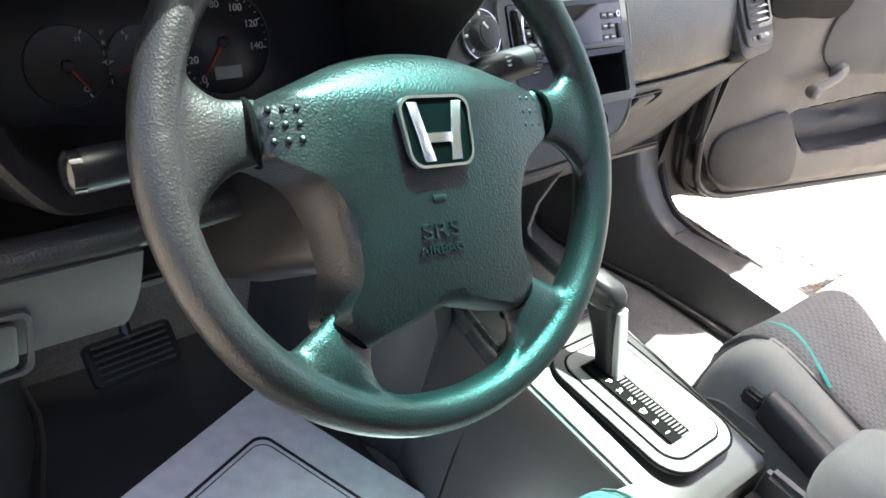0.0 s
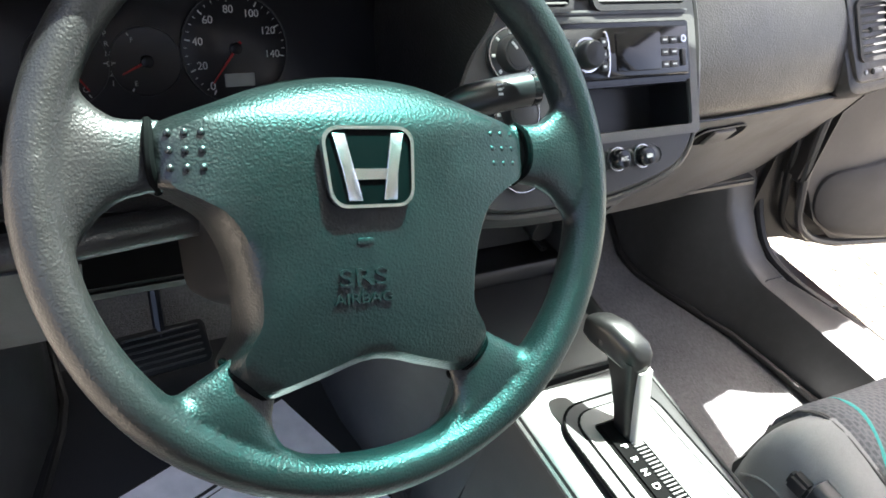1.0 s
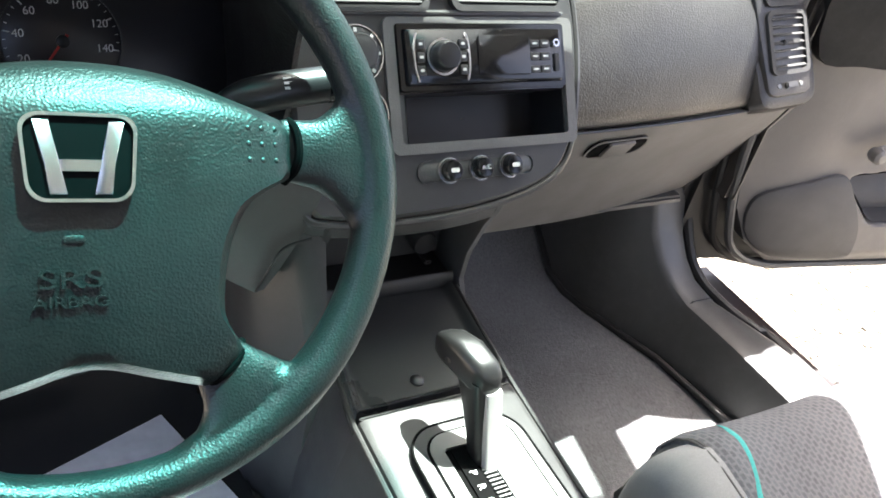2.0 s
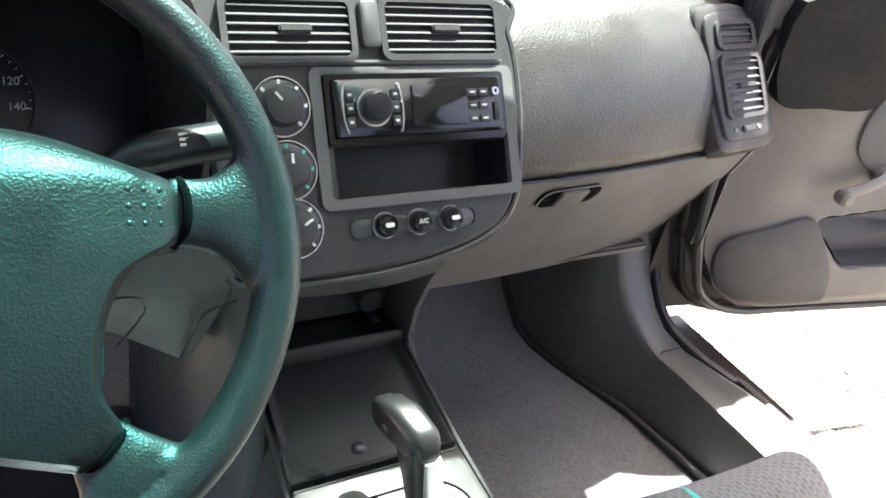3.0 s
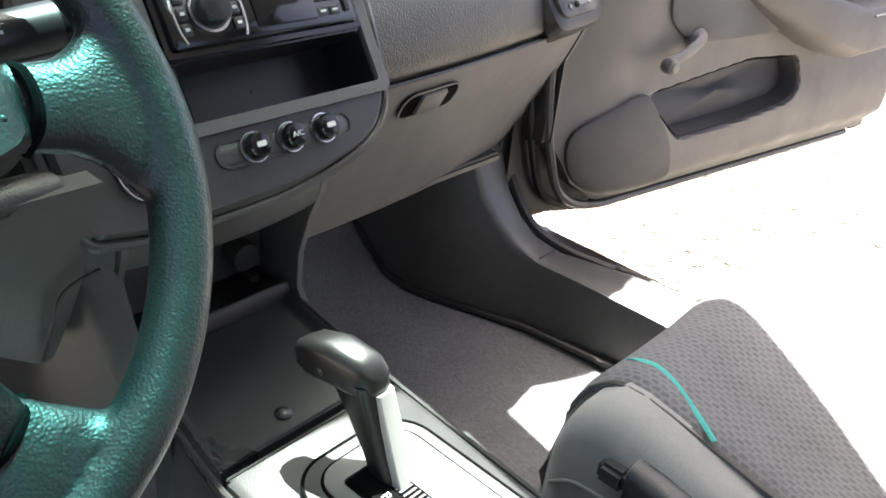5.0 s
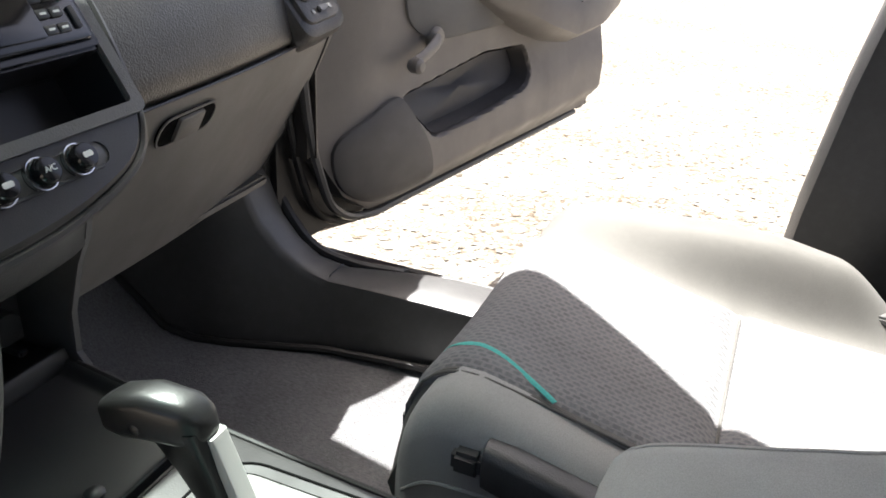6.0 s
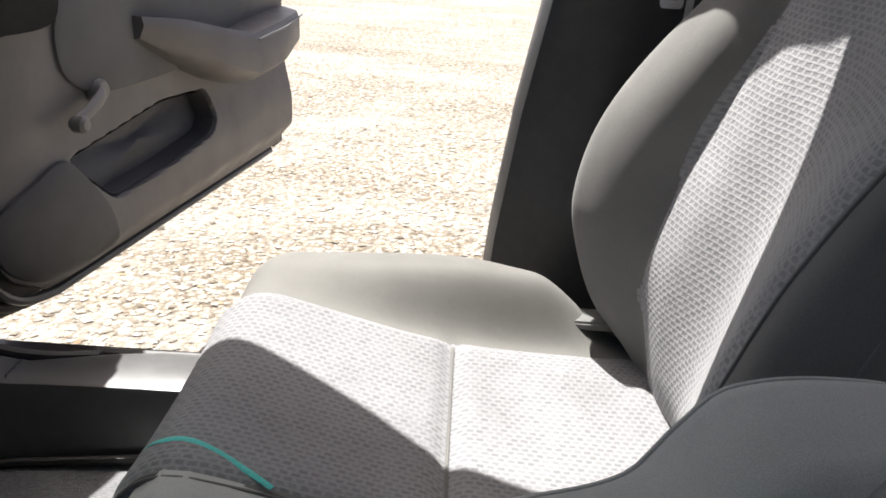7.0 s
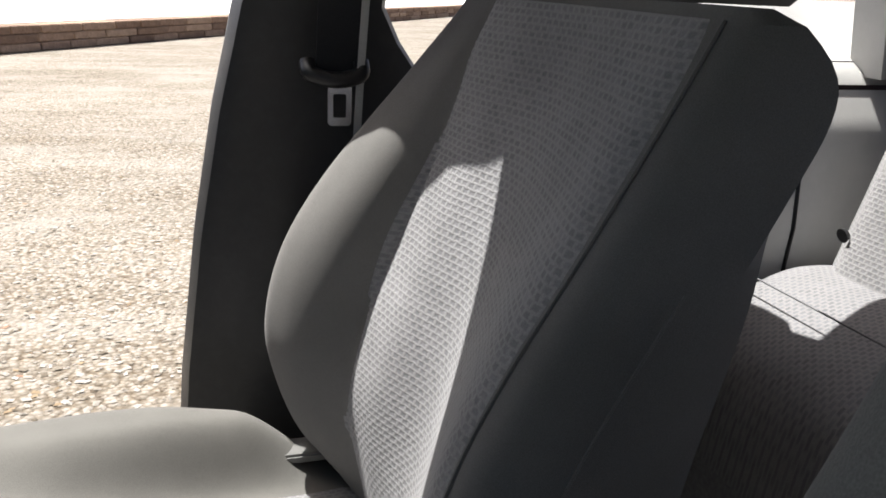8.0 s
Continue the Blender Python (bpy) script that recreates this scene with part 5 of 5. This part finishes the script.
part("armrest_pad", rings([arm_loop(y, arm_at(y, 1), arm_at(y, 2), arm_at(y, 3), arm_at(y, 4), 0.024 - 0.011 * sstep(-0.245, -0.226, y)) for y in arm_ys]), M_TRIM, arm)
part("piping", tube([(arm_at(y, 4) - 0.007, y, arm_at(y, 1) - 0.007) for y in arm_ys[3:-4]], 0.0022, 6), M_TRIM, arm)

# ---- passenger door, open ----
DOOR = Matrix.Translation((0.853, 0.293, 0.0)) @ Matrix.Rotation(radians(-9.8), 4, "Z")
door = thing("door_1", "open coupe door with warm grey trim and a map pocket", "car door", kind="structure")
door.matrix_world = DOOR
# the door's own axes: x outward along the door, -y to the cabin, z up
def bottom_edge(x):
    return curve1([-0.26, -0.20, -0.05, 0.10, 0.83, 0.90], [0.44, 0.395, 0.375, 0.375, 0.365, 0.39], x)
def rear_x(z):
    return curve1([0.36, 0.42, 0.6, 0.8, 1.0], [0.835, 0.845, 0.85, 0.845, 0.82], z)
def door_face(x, z):
    """Depth of the trim towards the cabin."""
    y = 0.03 * sstep(-0.05, -0.25, x)
    low = sstep(0.60, 0.46, z) * sstep(-0.24, 0.05, x)
    y -= 0.022 * low
    y -= 0.012 * sstep(0.80, 0.86, z)
    return y + 0.03 * sstep(0.42, 0.37, z)
def round_poly(pts, r, n=4):
    """A closed outline with its corners rounded."""
    out = []
    for i, p in enumerate(pts):
        a, c, q = Vector(pts[i - 1]), Vector(p), Vector(pts[(i + 1) % len(pts)])
        u, w = (a - c).normalized(), (q - c).normalized()
        for k in range(n + 1):
            f = k / n
            e = c + u * r * (1 - f) ** 2 + w * r * f ** 2
            out.append((e.x, e.y))
        for f in (0.25, 0.5, 0.75):
            m = (c + w * r).lerp(q - w * r, f)
            out.append((m.x, m.y))
    return out
POCKET = round_poly([(0.004, 0.558), (0.29, 0.586), (0.447, 0.575), (0.466, 0.516), (0.43, 0.492), (0.27, 0.479), (0.090, 0.474)], 0.022)
def in_pocket(x, z):
    """0 on the trim, 1 inside the map pocket, with a short rolled edge."""
    if not (-0.02 < x < 0.49 and 0.45 < z < 0.61):
        return 0.0
    inside, best = False, 1.0
    for (x0, z0), (x1, z1) in zip(POCKET, POCKET[1:] + POCKET[:1]):
        if (z0 > z) != (z1 > z) and x < x0 + (z - z0) / (z1 - z0) * (x1 - x0):
            inside = not inside
        dx, dz = x1 - x0, z1 - z0
        k = max(0.0, min(1.0, ((x - x0) * dx + (z - z0) * dz) / (dx * dx + dz * dz)))
        best = min(best, math.hypot(x - x0 - k * dx, z - z0 - k * dz))
    return sstep(-0.004, 0.007, best if inside else -best)
def door_skin(u, v, d):
    z0 = lerp(0.36, 0.93, v)
    x = lerp(curve1([0.36, 0.40, 0.46, 0.55, 0.65, 0.93], [-0.06, -0.135, -0.172, -0.195, -0.225, -0.235], z0), rear_x(z0), u)
    zb = bottom_edge(x)
    z = lerp(zb, 0.93, v)
    return (x, door_face(x, z) + 0.060 * in_pocket(x, z) + d, z)
trim_bm = shell(lambda u, v: door_skin(u, v, 0), lambda u, v: door_skin(u, v, 0.085), 220, 136)
part("trim_panel", trim_bm, M_DOOR, door, "warm grey moulded trim panel")
# inside of the pocket in a darker material, standing for the shade of its depth
part("pocket_shade_liner", rings([[(0.235 + (x - 0.235) * f, door_face(x, z) + d, 0.528 + (z - 0.528) * f2) for x, z in POCKET] for f, f2, d in ((0.992, 0.965, 0.006), (0.988, 0.94, 0.02), (0.98, 0.90, 0.043), (0.4, 0.4, 0.044), (0.002, 0.002, 0.044))], True, False), M_SPEAKER, door, "map pocket with the shade of its depth coloured in")
part("door_skin", shell(lambda u, v: (lerp(-0.27, 0.895, u), 0.085 + 0.03 * math.sin(math.pi * v), lerp(0.355 + 0.03 * sstep(0.86, 1.0, u), 0.95, v)), lambda u, v: (lerp(-0.27, 0.895, u), 0.13 + 0.03 * math.sin(math.pi * v), lerp(0.355 + 0.03 * sstep(0.86, 1.0, u), 0.95, v)), 16, 12), M_PAINT, door, "dark maroon painted outer skin")
part("door_shell", box(-0.25, 0.87, 0.05, 0.12, 0.345, 0.93, 0.012), M_RUBBER, door)
for k in range(4):
    part("weatherstrip", tube(spline([(-0.240 - 0.014 * k, 0.012 + 0.024 * k, 0.90), (-0.214 - 0.014 * k, 0.012 + 0.024 * k, 0.60), (-0.182 - 0.014 * k, 0.012 + 0.024 * k, 0.47 - 0.006 * k), (-0.142 - 0.012 * k, 0.014 + 0.024 * k, 0.402 - 0.010 * k), (-0.06 - 0.01 * k, 0.016 + 0.024 * k, 0.366 - 0.012 * k), (0.10, 0.02 + 0.024 * k, 0.358 - 0.012 * k), (0.80, 0.02 + 0.024 * k, 0.350 - 0.010 * k)], 8), 0.0075 - 0.0008 * k, 8), (M_DARKTRIM, M_RUBBER, M_PAINT, M_PAINT)[k], door)
part("speaker_grille", rings([[(x, door_face(x, z) - 0.004 - k, z) for x, z in [(p.x, p.y) for p in spline([(a * f + (1 - f) * -0.01, b * f + (1 - f) * 0.47, 0) for a, b in ((-0.150, 0.515), (-0.08, 0.548), (-0.020, 0.565), (0.012, 0.548), (0.062, 0.47), (0.076, 0.42), (0.070, 0.392), (0.03, 0.386), (-0.05, 0.392), (-0.12, 0.42), (-0.152, 0.46))], 4, True)]] for f, k in ((1.0, -0.008), (1.0, 0.002), (0.985, 0.0035), (0.8, 0.0042), (0.5, 0.0046), (0.1, 0.005))]), M_SPEAKER, door, "dark speaker grille")
part("mirror_sail", rings([[(x, door_face(x, z) - 0.006 - k, z) for x, z in [(p.x, p.y) for p in spline([(a, b, 0) for a, b in ((-0.20, 0.90), (-0.175, 0.762), (-0.10, 0.757), (-0.02, 0.760), (0.005, 0.785), (0.0, 0.83), (-0.03, 0.88), (-0.05, 0.92))], 4, True)]] for k in (-0.01, 0.016)]), M_SAIL, door, "black tweeter panel")
part("cloth_insert", rings([[(lerp(0.26, x, f), door_face(x, z) - 0.003 - k, lerp(0.74, z, f)) for x, z in [(p.x, p.y) for p in spline([(a, b, 0) for a, b in ((0.012, 0.715), (0.03, 0.675), (0.09, 0.645), (0.20, 0.635), (0.40, 0.64), (0.60, 0.69), (0.60, 0.78), (0.30, 0.83), (0.06, 0.80), (0.018, 0.76))], 5, True)]] for f, k in ((1.0, -0.01), (1.0, 0.002), (0.96, 0.006), (0.6, 0.008), (0.1, 0.008))]), M_SIDE, door, "grey cloth insert")
# armrest with pull
part("armrest", rings([[(x, -dy, z) for dy, z in ((-0.02, zb), (w * 0.7, zb + 0.01), (w, zb + 0.03), (w, zt - 0.012), (w * 0.9, zt), (-0.02, zt))] for x, zb, zt, w in ((0.20, 0.700, 0.745, 0.03), (0.30, 0.650, 0.730, 0.055), (0.42, 0.600, 0.700, 0.075), (0.52, 0.570, 0.678, 0.085), (0.66, 0.575, 0.684, 0.085), (0.78, 0.60, 0.690, 0.07), (0.835, 0.63, 0.69, 0.04))]), M_DOOR, door, "moulded armrest")
part("arm_line", tube([(0.52, -0.086, 0.667), (0.66, -0.087, 0.673), (0.80, -0.068, 0.680)], 0.0022, 6), M_DARKTRIM, door)
part("pull_recess", outline(rounded(-0.11, 0.10, -0.028, 0.03, 0.025), 0.0, 0.006, 0.002, Matrix.Translation((0.33, -0.004, 0.76)) @ Matrix.Rotation(radians(90), 4, "X")), M_DARKTRIM, door)
crank = part("window_crank", tube(spline([(0.092, -0.012, 0.647), (0.077, -0.022, 0.642), (0.040, -0.026, 0.629), (0.004, -0.024, 0.618)], 4), lambda t: 0.0125 - 0.003 * t, 12, flat=0.6, up=(0, 1, 0)), M_GREY, door, "grey window crank")
part("crank_hub", lathe([(0.019, 0), (0.018, 0.012), (0.014, 0.017), (0.0003, 0.018)], 20, Matrix.Translation((0.092, -0.002, 0.647)) @ Matrix.Rotation(radians(90), 4, "X")), M_GREY, crank)
part("crank_knob", lathe([(0.009, 0), (0.0125, 0.005), (0.0125, 0.020), (0.008, 0.025), (0.0003, 0.026)], 16, Matrix.Translation((0.004, -0.020, 0.618)) @ Matrix.Rotation(radians(90), 4, "X")), M_GREY, crank)
part("corner_flap", box(0.835, 0.885, 0.02, 0.13, 0.345, 0.40, 0.008), M_PAINT, door)

# ---- passenger side pillar, belt, rear cabin ----
pillar = thing("door_pillar", "dark plastic pillar trim behind the door opening", "pillar trim", kind="structure")
loops = []
for z, yf, yr in ((0.20, -0.335, -0.76), (0.40, -0.325, -0.75), (0.53, -0.335, -0.74), (0.70, -0.356, -0.70), (0.85, -0.382, -0.66), (0.93, -0.400, -0.60), (0.97, -0.408, -0.578), (1.05, -0.450, -0.582), (1.10, -0.478, -0.59), (1.20, -0.500, -0.62), (1.27, -0.500, -0.65), (1.38, -0.495, -0.70)):
    x = curve1([0.2, 0.5, 0.9, 1.05, 1.28], [0.735, 0.735, 0.725, 0.685, 0.578], z)
    loops.append([(x + 0.10, yf - 0.004, z), (x + 0.03, yf, z), (x + 0.008, yf - 0.008, z), (x, yf - 0.025, z), (x - 0.004, lerp(yf, yr, 0.35), z), (x - 0.002, lerp(yf, yr, 0.75), z), (x + 0.006, yr + 0.01, z), (x + 0.03, yr, z), (x + 0.10, yr, z)])
part("pillar_cover", rings(loops), M_PILLAR, pillar)
belt = thing("seat_belt", "black seat belt with its tongue hanging against the pillar", "seat belt")
part("webbing", rings([[(x + dx, y, z) for dx, y in ((0, yc - 0.025), (0.0015, yc - 0.025), (0.0015, yc + 0.025), (0, yc + 0.025))] for x, yc, z in ((0.604, -0.600, 1.19), (0.650, -0.535, 1.06), (0.664, -0.514, 0.98), (0.668, -0.512, 0.90))]), M_STRAP, belt)
part("webbing", rings([[(0.656 + dx, y, z) for dx, y in ((0, yc - 0.004), (0.002, yc - 0.004), (0.002, yc + 0.004), (0, yc + 0.004))] for yc, z in ((-0.540, 1.02), (-0.533, 0.9), (-0.528, 0.78), (-0.525, 0.55))]), M_ROOF, belt, "pale folded edge of the webbing")
tong = part("tongue", tube(spline([(0.668, -0.478, 0.915), (0.660, -0.479, 0.904), (0.657, -0.492, 0.899), (0.655, -0.507, 0.897), (0.657, -0.523, 0.899), (0.660, -0.535, 0.904), (0.668, -0.536, 0.915)], 5), 0.0088, 10), M_BLACK, belt, "black tongue grip")
part("tongue_plate", frame_ring(rounded(-0.013, 0.013, -0.024, 0.022, 0.005), rounded(-0.007, 0.007, -0.015, 0.010, 0.002), -0.001, 0.001, Matrix.Translation((0.658, -0.511, 0.872)) @ Matrix.Rotation(radians(90), 4, "Z") @ Matrix.Rotation(radians(90), 4, "X")), M_CHROME, tong, "steel latch plate")
part("anchor", box(0.60, 0.64, -0.50, -0.40, 0.470, 0.482, 0.003), M_SILVER, belt)

rear = thing("rear_seat", "light grey woven cloth rear bench seat", "rear seat")
part("bench_cushion", shell(lambda u, v: (lerp(-0.60, 0.655, u), lerp(-0.945, -1.30, v), herm([0, 0.04, 0.12, 0.30, 0.55, 1.0], [0.45, 0.55, 0.605, 0.640, 0.665, 0.65], v) - 0.03 * sstep(0.97, 1.0, u)), lambda u, v: (lerp(-0.60, 0.65, u), lerp(-0.955, -1.30, v), 0.27), 48, 40, (1.25, 0.40)), M_WEAVE_LONG, rear, "woven grey bench cushion")
part("bench_front", box(-0.60, 0.65, -0.985, -0.955, 0.26, 0.46, 0.01), M_SIDE, rear)
part("bench_back", shell(lambda u, v: (lerp(-0.60, 0.625, u), lerp(-1.135, -1.27, v) - 0.04 * sstep(0.96, 1, u) - 0.06 * sstep(0.92, 1, v), lerp(0.62, 1.05, v)), lambda u, v: (lerp(-0.60, 0.62, u), lerp(-1.30, -1.42, v), lerp(0.62, 1.05, v)), 60, 30, (1.25, 0.45)), M_WEAVE, rear, "woven grey bench backrest")
part("cushion_seam", tube([(x, -1.035, 0.6625) for x in np.linspace(-0.55, 0.63, 24)], 0.0012, 6), M_WEAVE_LONG, rear)
part("bolt_cap", lathe([(0.010, 0), (0.008, 0.006), (0.0003, 0.007)], 14, pose(0.592, -1.160, 0.712, 72, 0, 0)), M_BLACK, rear)
quarter = thing("quarter_trim", "light grey rear side trim below the quarter window", "side trim", kind="structure")
def quarter_face(u, v, d):
    y = lerp(-0.76, -1.75, u)
    z = lerp(0.25, 1.0, v)
    return (curve1([0.25, 0.70, 0.83, 0.91, 0.945, 1.0], [0.665, 0.668, 0.690, 0.735, 0.79, 0.84], z) + d, y, z)
# post added where it blocks the sun from the bench's front
part("bench_shade_post", rings([[(x, y, z) for x, y in ((0.665 - k, -0.79), (0.705 - k, -0.79), (0.715 - k, -0.96 - w), (0.67 - k, -0.96 - w))] for z, k, w in ((0.30, 0, 0.0), (0.90, 0.0, 0.0), (1.05, 0.01, -0.02), (1.13, 0.02, -0.06))]), M_PILLAR, quarter)
part("side_panel", shell(lambda u, v: quarter_face(u, v, 0.0), lambda u, v: quarter_face(u, v, 0.03), 12, 40), M_LIGHT, quarter)
part("rear_pillar", rings([[(x, y + dy, z) for x, dy in ((0.62 + k, -0.16), (0.70 + k, -0.16), (0.70 + k, 0.14), (0.64 + k, 0.14))] for y, z, k in ((-1.42, 0.90, 0.06), (-1.38, 1.05, 0.04), (-1.30, 1.25, -0.02))]), M_LIGHT, quarter)
part("panel_gap", tube([quarter_face(u, v, -0.001) for u, v in ((0.385, 0.48), (0.392, 0.60), (0.40, 0.75), (0.412, 0.87), (0.425, 0.97))], 0.003, 6), M_BLACK, quarter)

MIRROR = Matrix.Diagonal((-1, 1, 1, 1))
copy_thing(pillar, MIRROR).name = "door_pillar_driver"
copy_thing(quarter, MIRROR).name = "quarter_trim_driver"

# ---- driver's footwell ----
mat = thing("carpet_mat", "black carpet mat on the driver's floor under the paper", "floor mat")
part("mat_pad", outline(rounded(-0.60, -0.15, -0.02, 0.50, 0.04), 0.248, 0.2610, 0.004), M_STRAP, mat)
paper = thing("paper_floor_mat", "white paper floor mat with a printed black border", "floor mat")
PM = Matrix.Translation((-0.226, 0.359, 0.262)) @ Matrix.Rotation(radians(-160), 4, "Z")
paper.matrix_world = PM
part("sheet", outline([(0, 0), (0.42, 0.0), (0.42, 0.46), (0, 0.46)], 0.0, 0.0012), M_PAPER, paper)
for off, w in ((0.055, 0.004), (0.064, 0.0012)):
    part("border", frame_ring(rounded(off, 0.42 - off, off, 0.46 - off, 0.02), rounded(off + w, 0.42 - off - w, off + w, 0.46 - off - w, 0.018), 0.0012, 0.0020), M_INK, paper)
pedal = thing("brake_pedal", "black ribbed rubber brake pedal", "pedal")
PED = pose(-0.358, 0.455, 0.305, 40, 0, 4)
part("pad", outline(rounded(-0.06, 0.06, -0.03, 0.03, 0.01), -0.006, 0.006, 0.003, PED), M_RUBBER, pedal)
for k in range(6):
    part("rib", box(-0.05, 0.05, -0.0015, 0.0015, 0.005, 0.009, 0.001, 1, PED @ Matrix.Translation((0, -0.022 + 0.0088 * k, 0))), M_DARKTRIM, pedal)
part("arm", tube([(-0.358, 0.465, 0.31), (-0.355, 0.56, 0.42), (-0.35, 0.58, 0.58)], 0.008, 8), M_BLACK, pedal)

# ---- yard beyond the door ----
def stone_material():
    m, t, b = nodes_of("brown split stone")
    v = coords(t)
    info = t.nodes.new("ShaderNodeObjectInfo")
    tone = ramp(t, info.outputs["Random"], [(0.0, (0.20, 0.13, 0.09)), (0.5, (0.30, 0.20, 0.14)), (1.0, (0.40, 0.29, 0.21))])
    g = ramp(t, noise_of(t, v, 12.0, 6), [(0.25, (0.7,) * 3), (0.75, (1.15,) * 3)])
    t.links.new(mix(t, 1.0, tone, g, "MULTIPLY"), b.inputs["Base Color"])
    b.inputs["Roughness"].default_value = 0.95
    bump_of(t, b, noise_of(t, v, 25.0, 5), 0.8, 0.03)
    return m


M_STONE = stone_material()
M_CONCRETE = plain("pale concrete", (0.72, 0.70, 0.67), 0.9)
wall = thing("retaining_wall", "low brown stone retaining wall at the edge of the lot", "wall", kind="structure")
W0, W1 = Vector((6.9, 3.75, 0)), Vector((26.0, -10.3, 0))
along = (W1 - W0).normalized()
wall.matrix_world = Matrix.Translation(W0) @ Matrix.Rotation(math.atan2(along.y, along.x), 4, "Z")
part("terrace", box(-20, 60, 0.05, 40, -0.1, 0.30, 0.0), M_CONCRETE, wall, "pale raised terrace behind the wall")
stones = [part("stone", box(0, 0.44, -0.16, 0.06, 0, 0.094, 0.012, 1), M_STONE, wall)]
rnd = random.Random(4)
for row in range(3):
    x = -3.0 + 0.22 * (row % 2)
    while x < 30:
        ob = stones[0] if (row == 0 and x == -3.0) else new("stone", stones[0].data)
        ob.parent = wall
        ob.location = (x, rnd.uniform(-0.015, 0.015), 0.098 * row)
        w = rnd.uniform(0.9, 1.5)
        ob.scale = (w, 1, 1)
        x += 0.44 * w + 0.012


# loose chips and dry leaves on the gravel
def litter(name, label, count, seed, lo, hi, flat, material, reach):
    rnd = random.Random(seed)
    verts, faces = [], []
    for k in range(count):
        d = 0.75 + reach * rnd.random() ** 1.7
        x, y = d, rnd.uniform(-1.1, 0.75) * (0.6 + 0.55 * d)
        s = rnd.uniform(lo, hi)
        a, e = rnd.uniform(0, 6.28), rnd.uniform(0.45, 0.9)
        tilt = rnd.uniform(-0.35, 0.35)
        n = len(verts)
        for px, py, pz in ((1, 0, 0.3), (0.3, e, 0.25), (-1, 0.15, 0.3), (-0.2, -e, 0.35), (0.1, 0.05, 1.0), (0, 0, -0.2)):
            px, py = px * rnd.uniform(0.8, 1.2), py * rnd.uniform(0.8, 1.2)
            verts.append((x + s * (px * math.cos(a) - py * math.sin(a)), y + s * (px * math.sin(a) + py * math.cos(a)), max(-0.004, s * (pz * flat + tilt * px * 0.5)) + 0.001))
        for i in range(4):
            faces += [(n + i, n + (i + 1) % 4, n + 4), (n + (i + 1) % 4, n + i, n + 5)]
    me = bpy.data.meshes.new(name)
    me.from_pydata(verts, [], faces)
    me.materials.append(material)
    return tagged(new(name, me), label, name.replace("_", " "), kind="stuff")


def island_material(name, stops, rough):
    m, t, b = nodes_of(name)
    g = t.nodes.new("ShaderNodeNewGeometry")
    c = ramp(t, g.outputs["Random Per Island"], stops)
    f = ramp(t, noise_of(t, coords(t), 90.0, 4), [(0.3, (0.85,) * 3), (0.7, (1.1,) * 3)])
    t.links.new(mix(t, 1.0, c, f, "MULTIPLY"), b.inputs["Base Color"])
    b.inputs["Roughness"].default_value = rough
    return m


litter("gravel_chips", "pale and tan stone chips loose on the gravel lot", 12000, 11, 0.005, 0.015, 0.34, island_material("stone chips", [(0.0, (0.10, 0.081, 0.057)), (0.15, (0.187, 0.166, 0.134)), (0.6, (0.25, 0.232, 0.203)), (1.0, (0.338, 0.320, 0.291))], 0.95), 4.6)
litter("dry_leaves", "small dry brown leaves and twigs scattered on gravel", 700, 12, 0.006, 0.015, 0.12, island_material("dry leaves", [(0.0, (0.08, 0.055, 0.035)), (0.5, (0.15, 0.105, 0.06)), (0.85, (0.20, 0.15, 0.09)), (1.0, (0.20, 0.11, 0.07))], 0.9), 5.0)
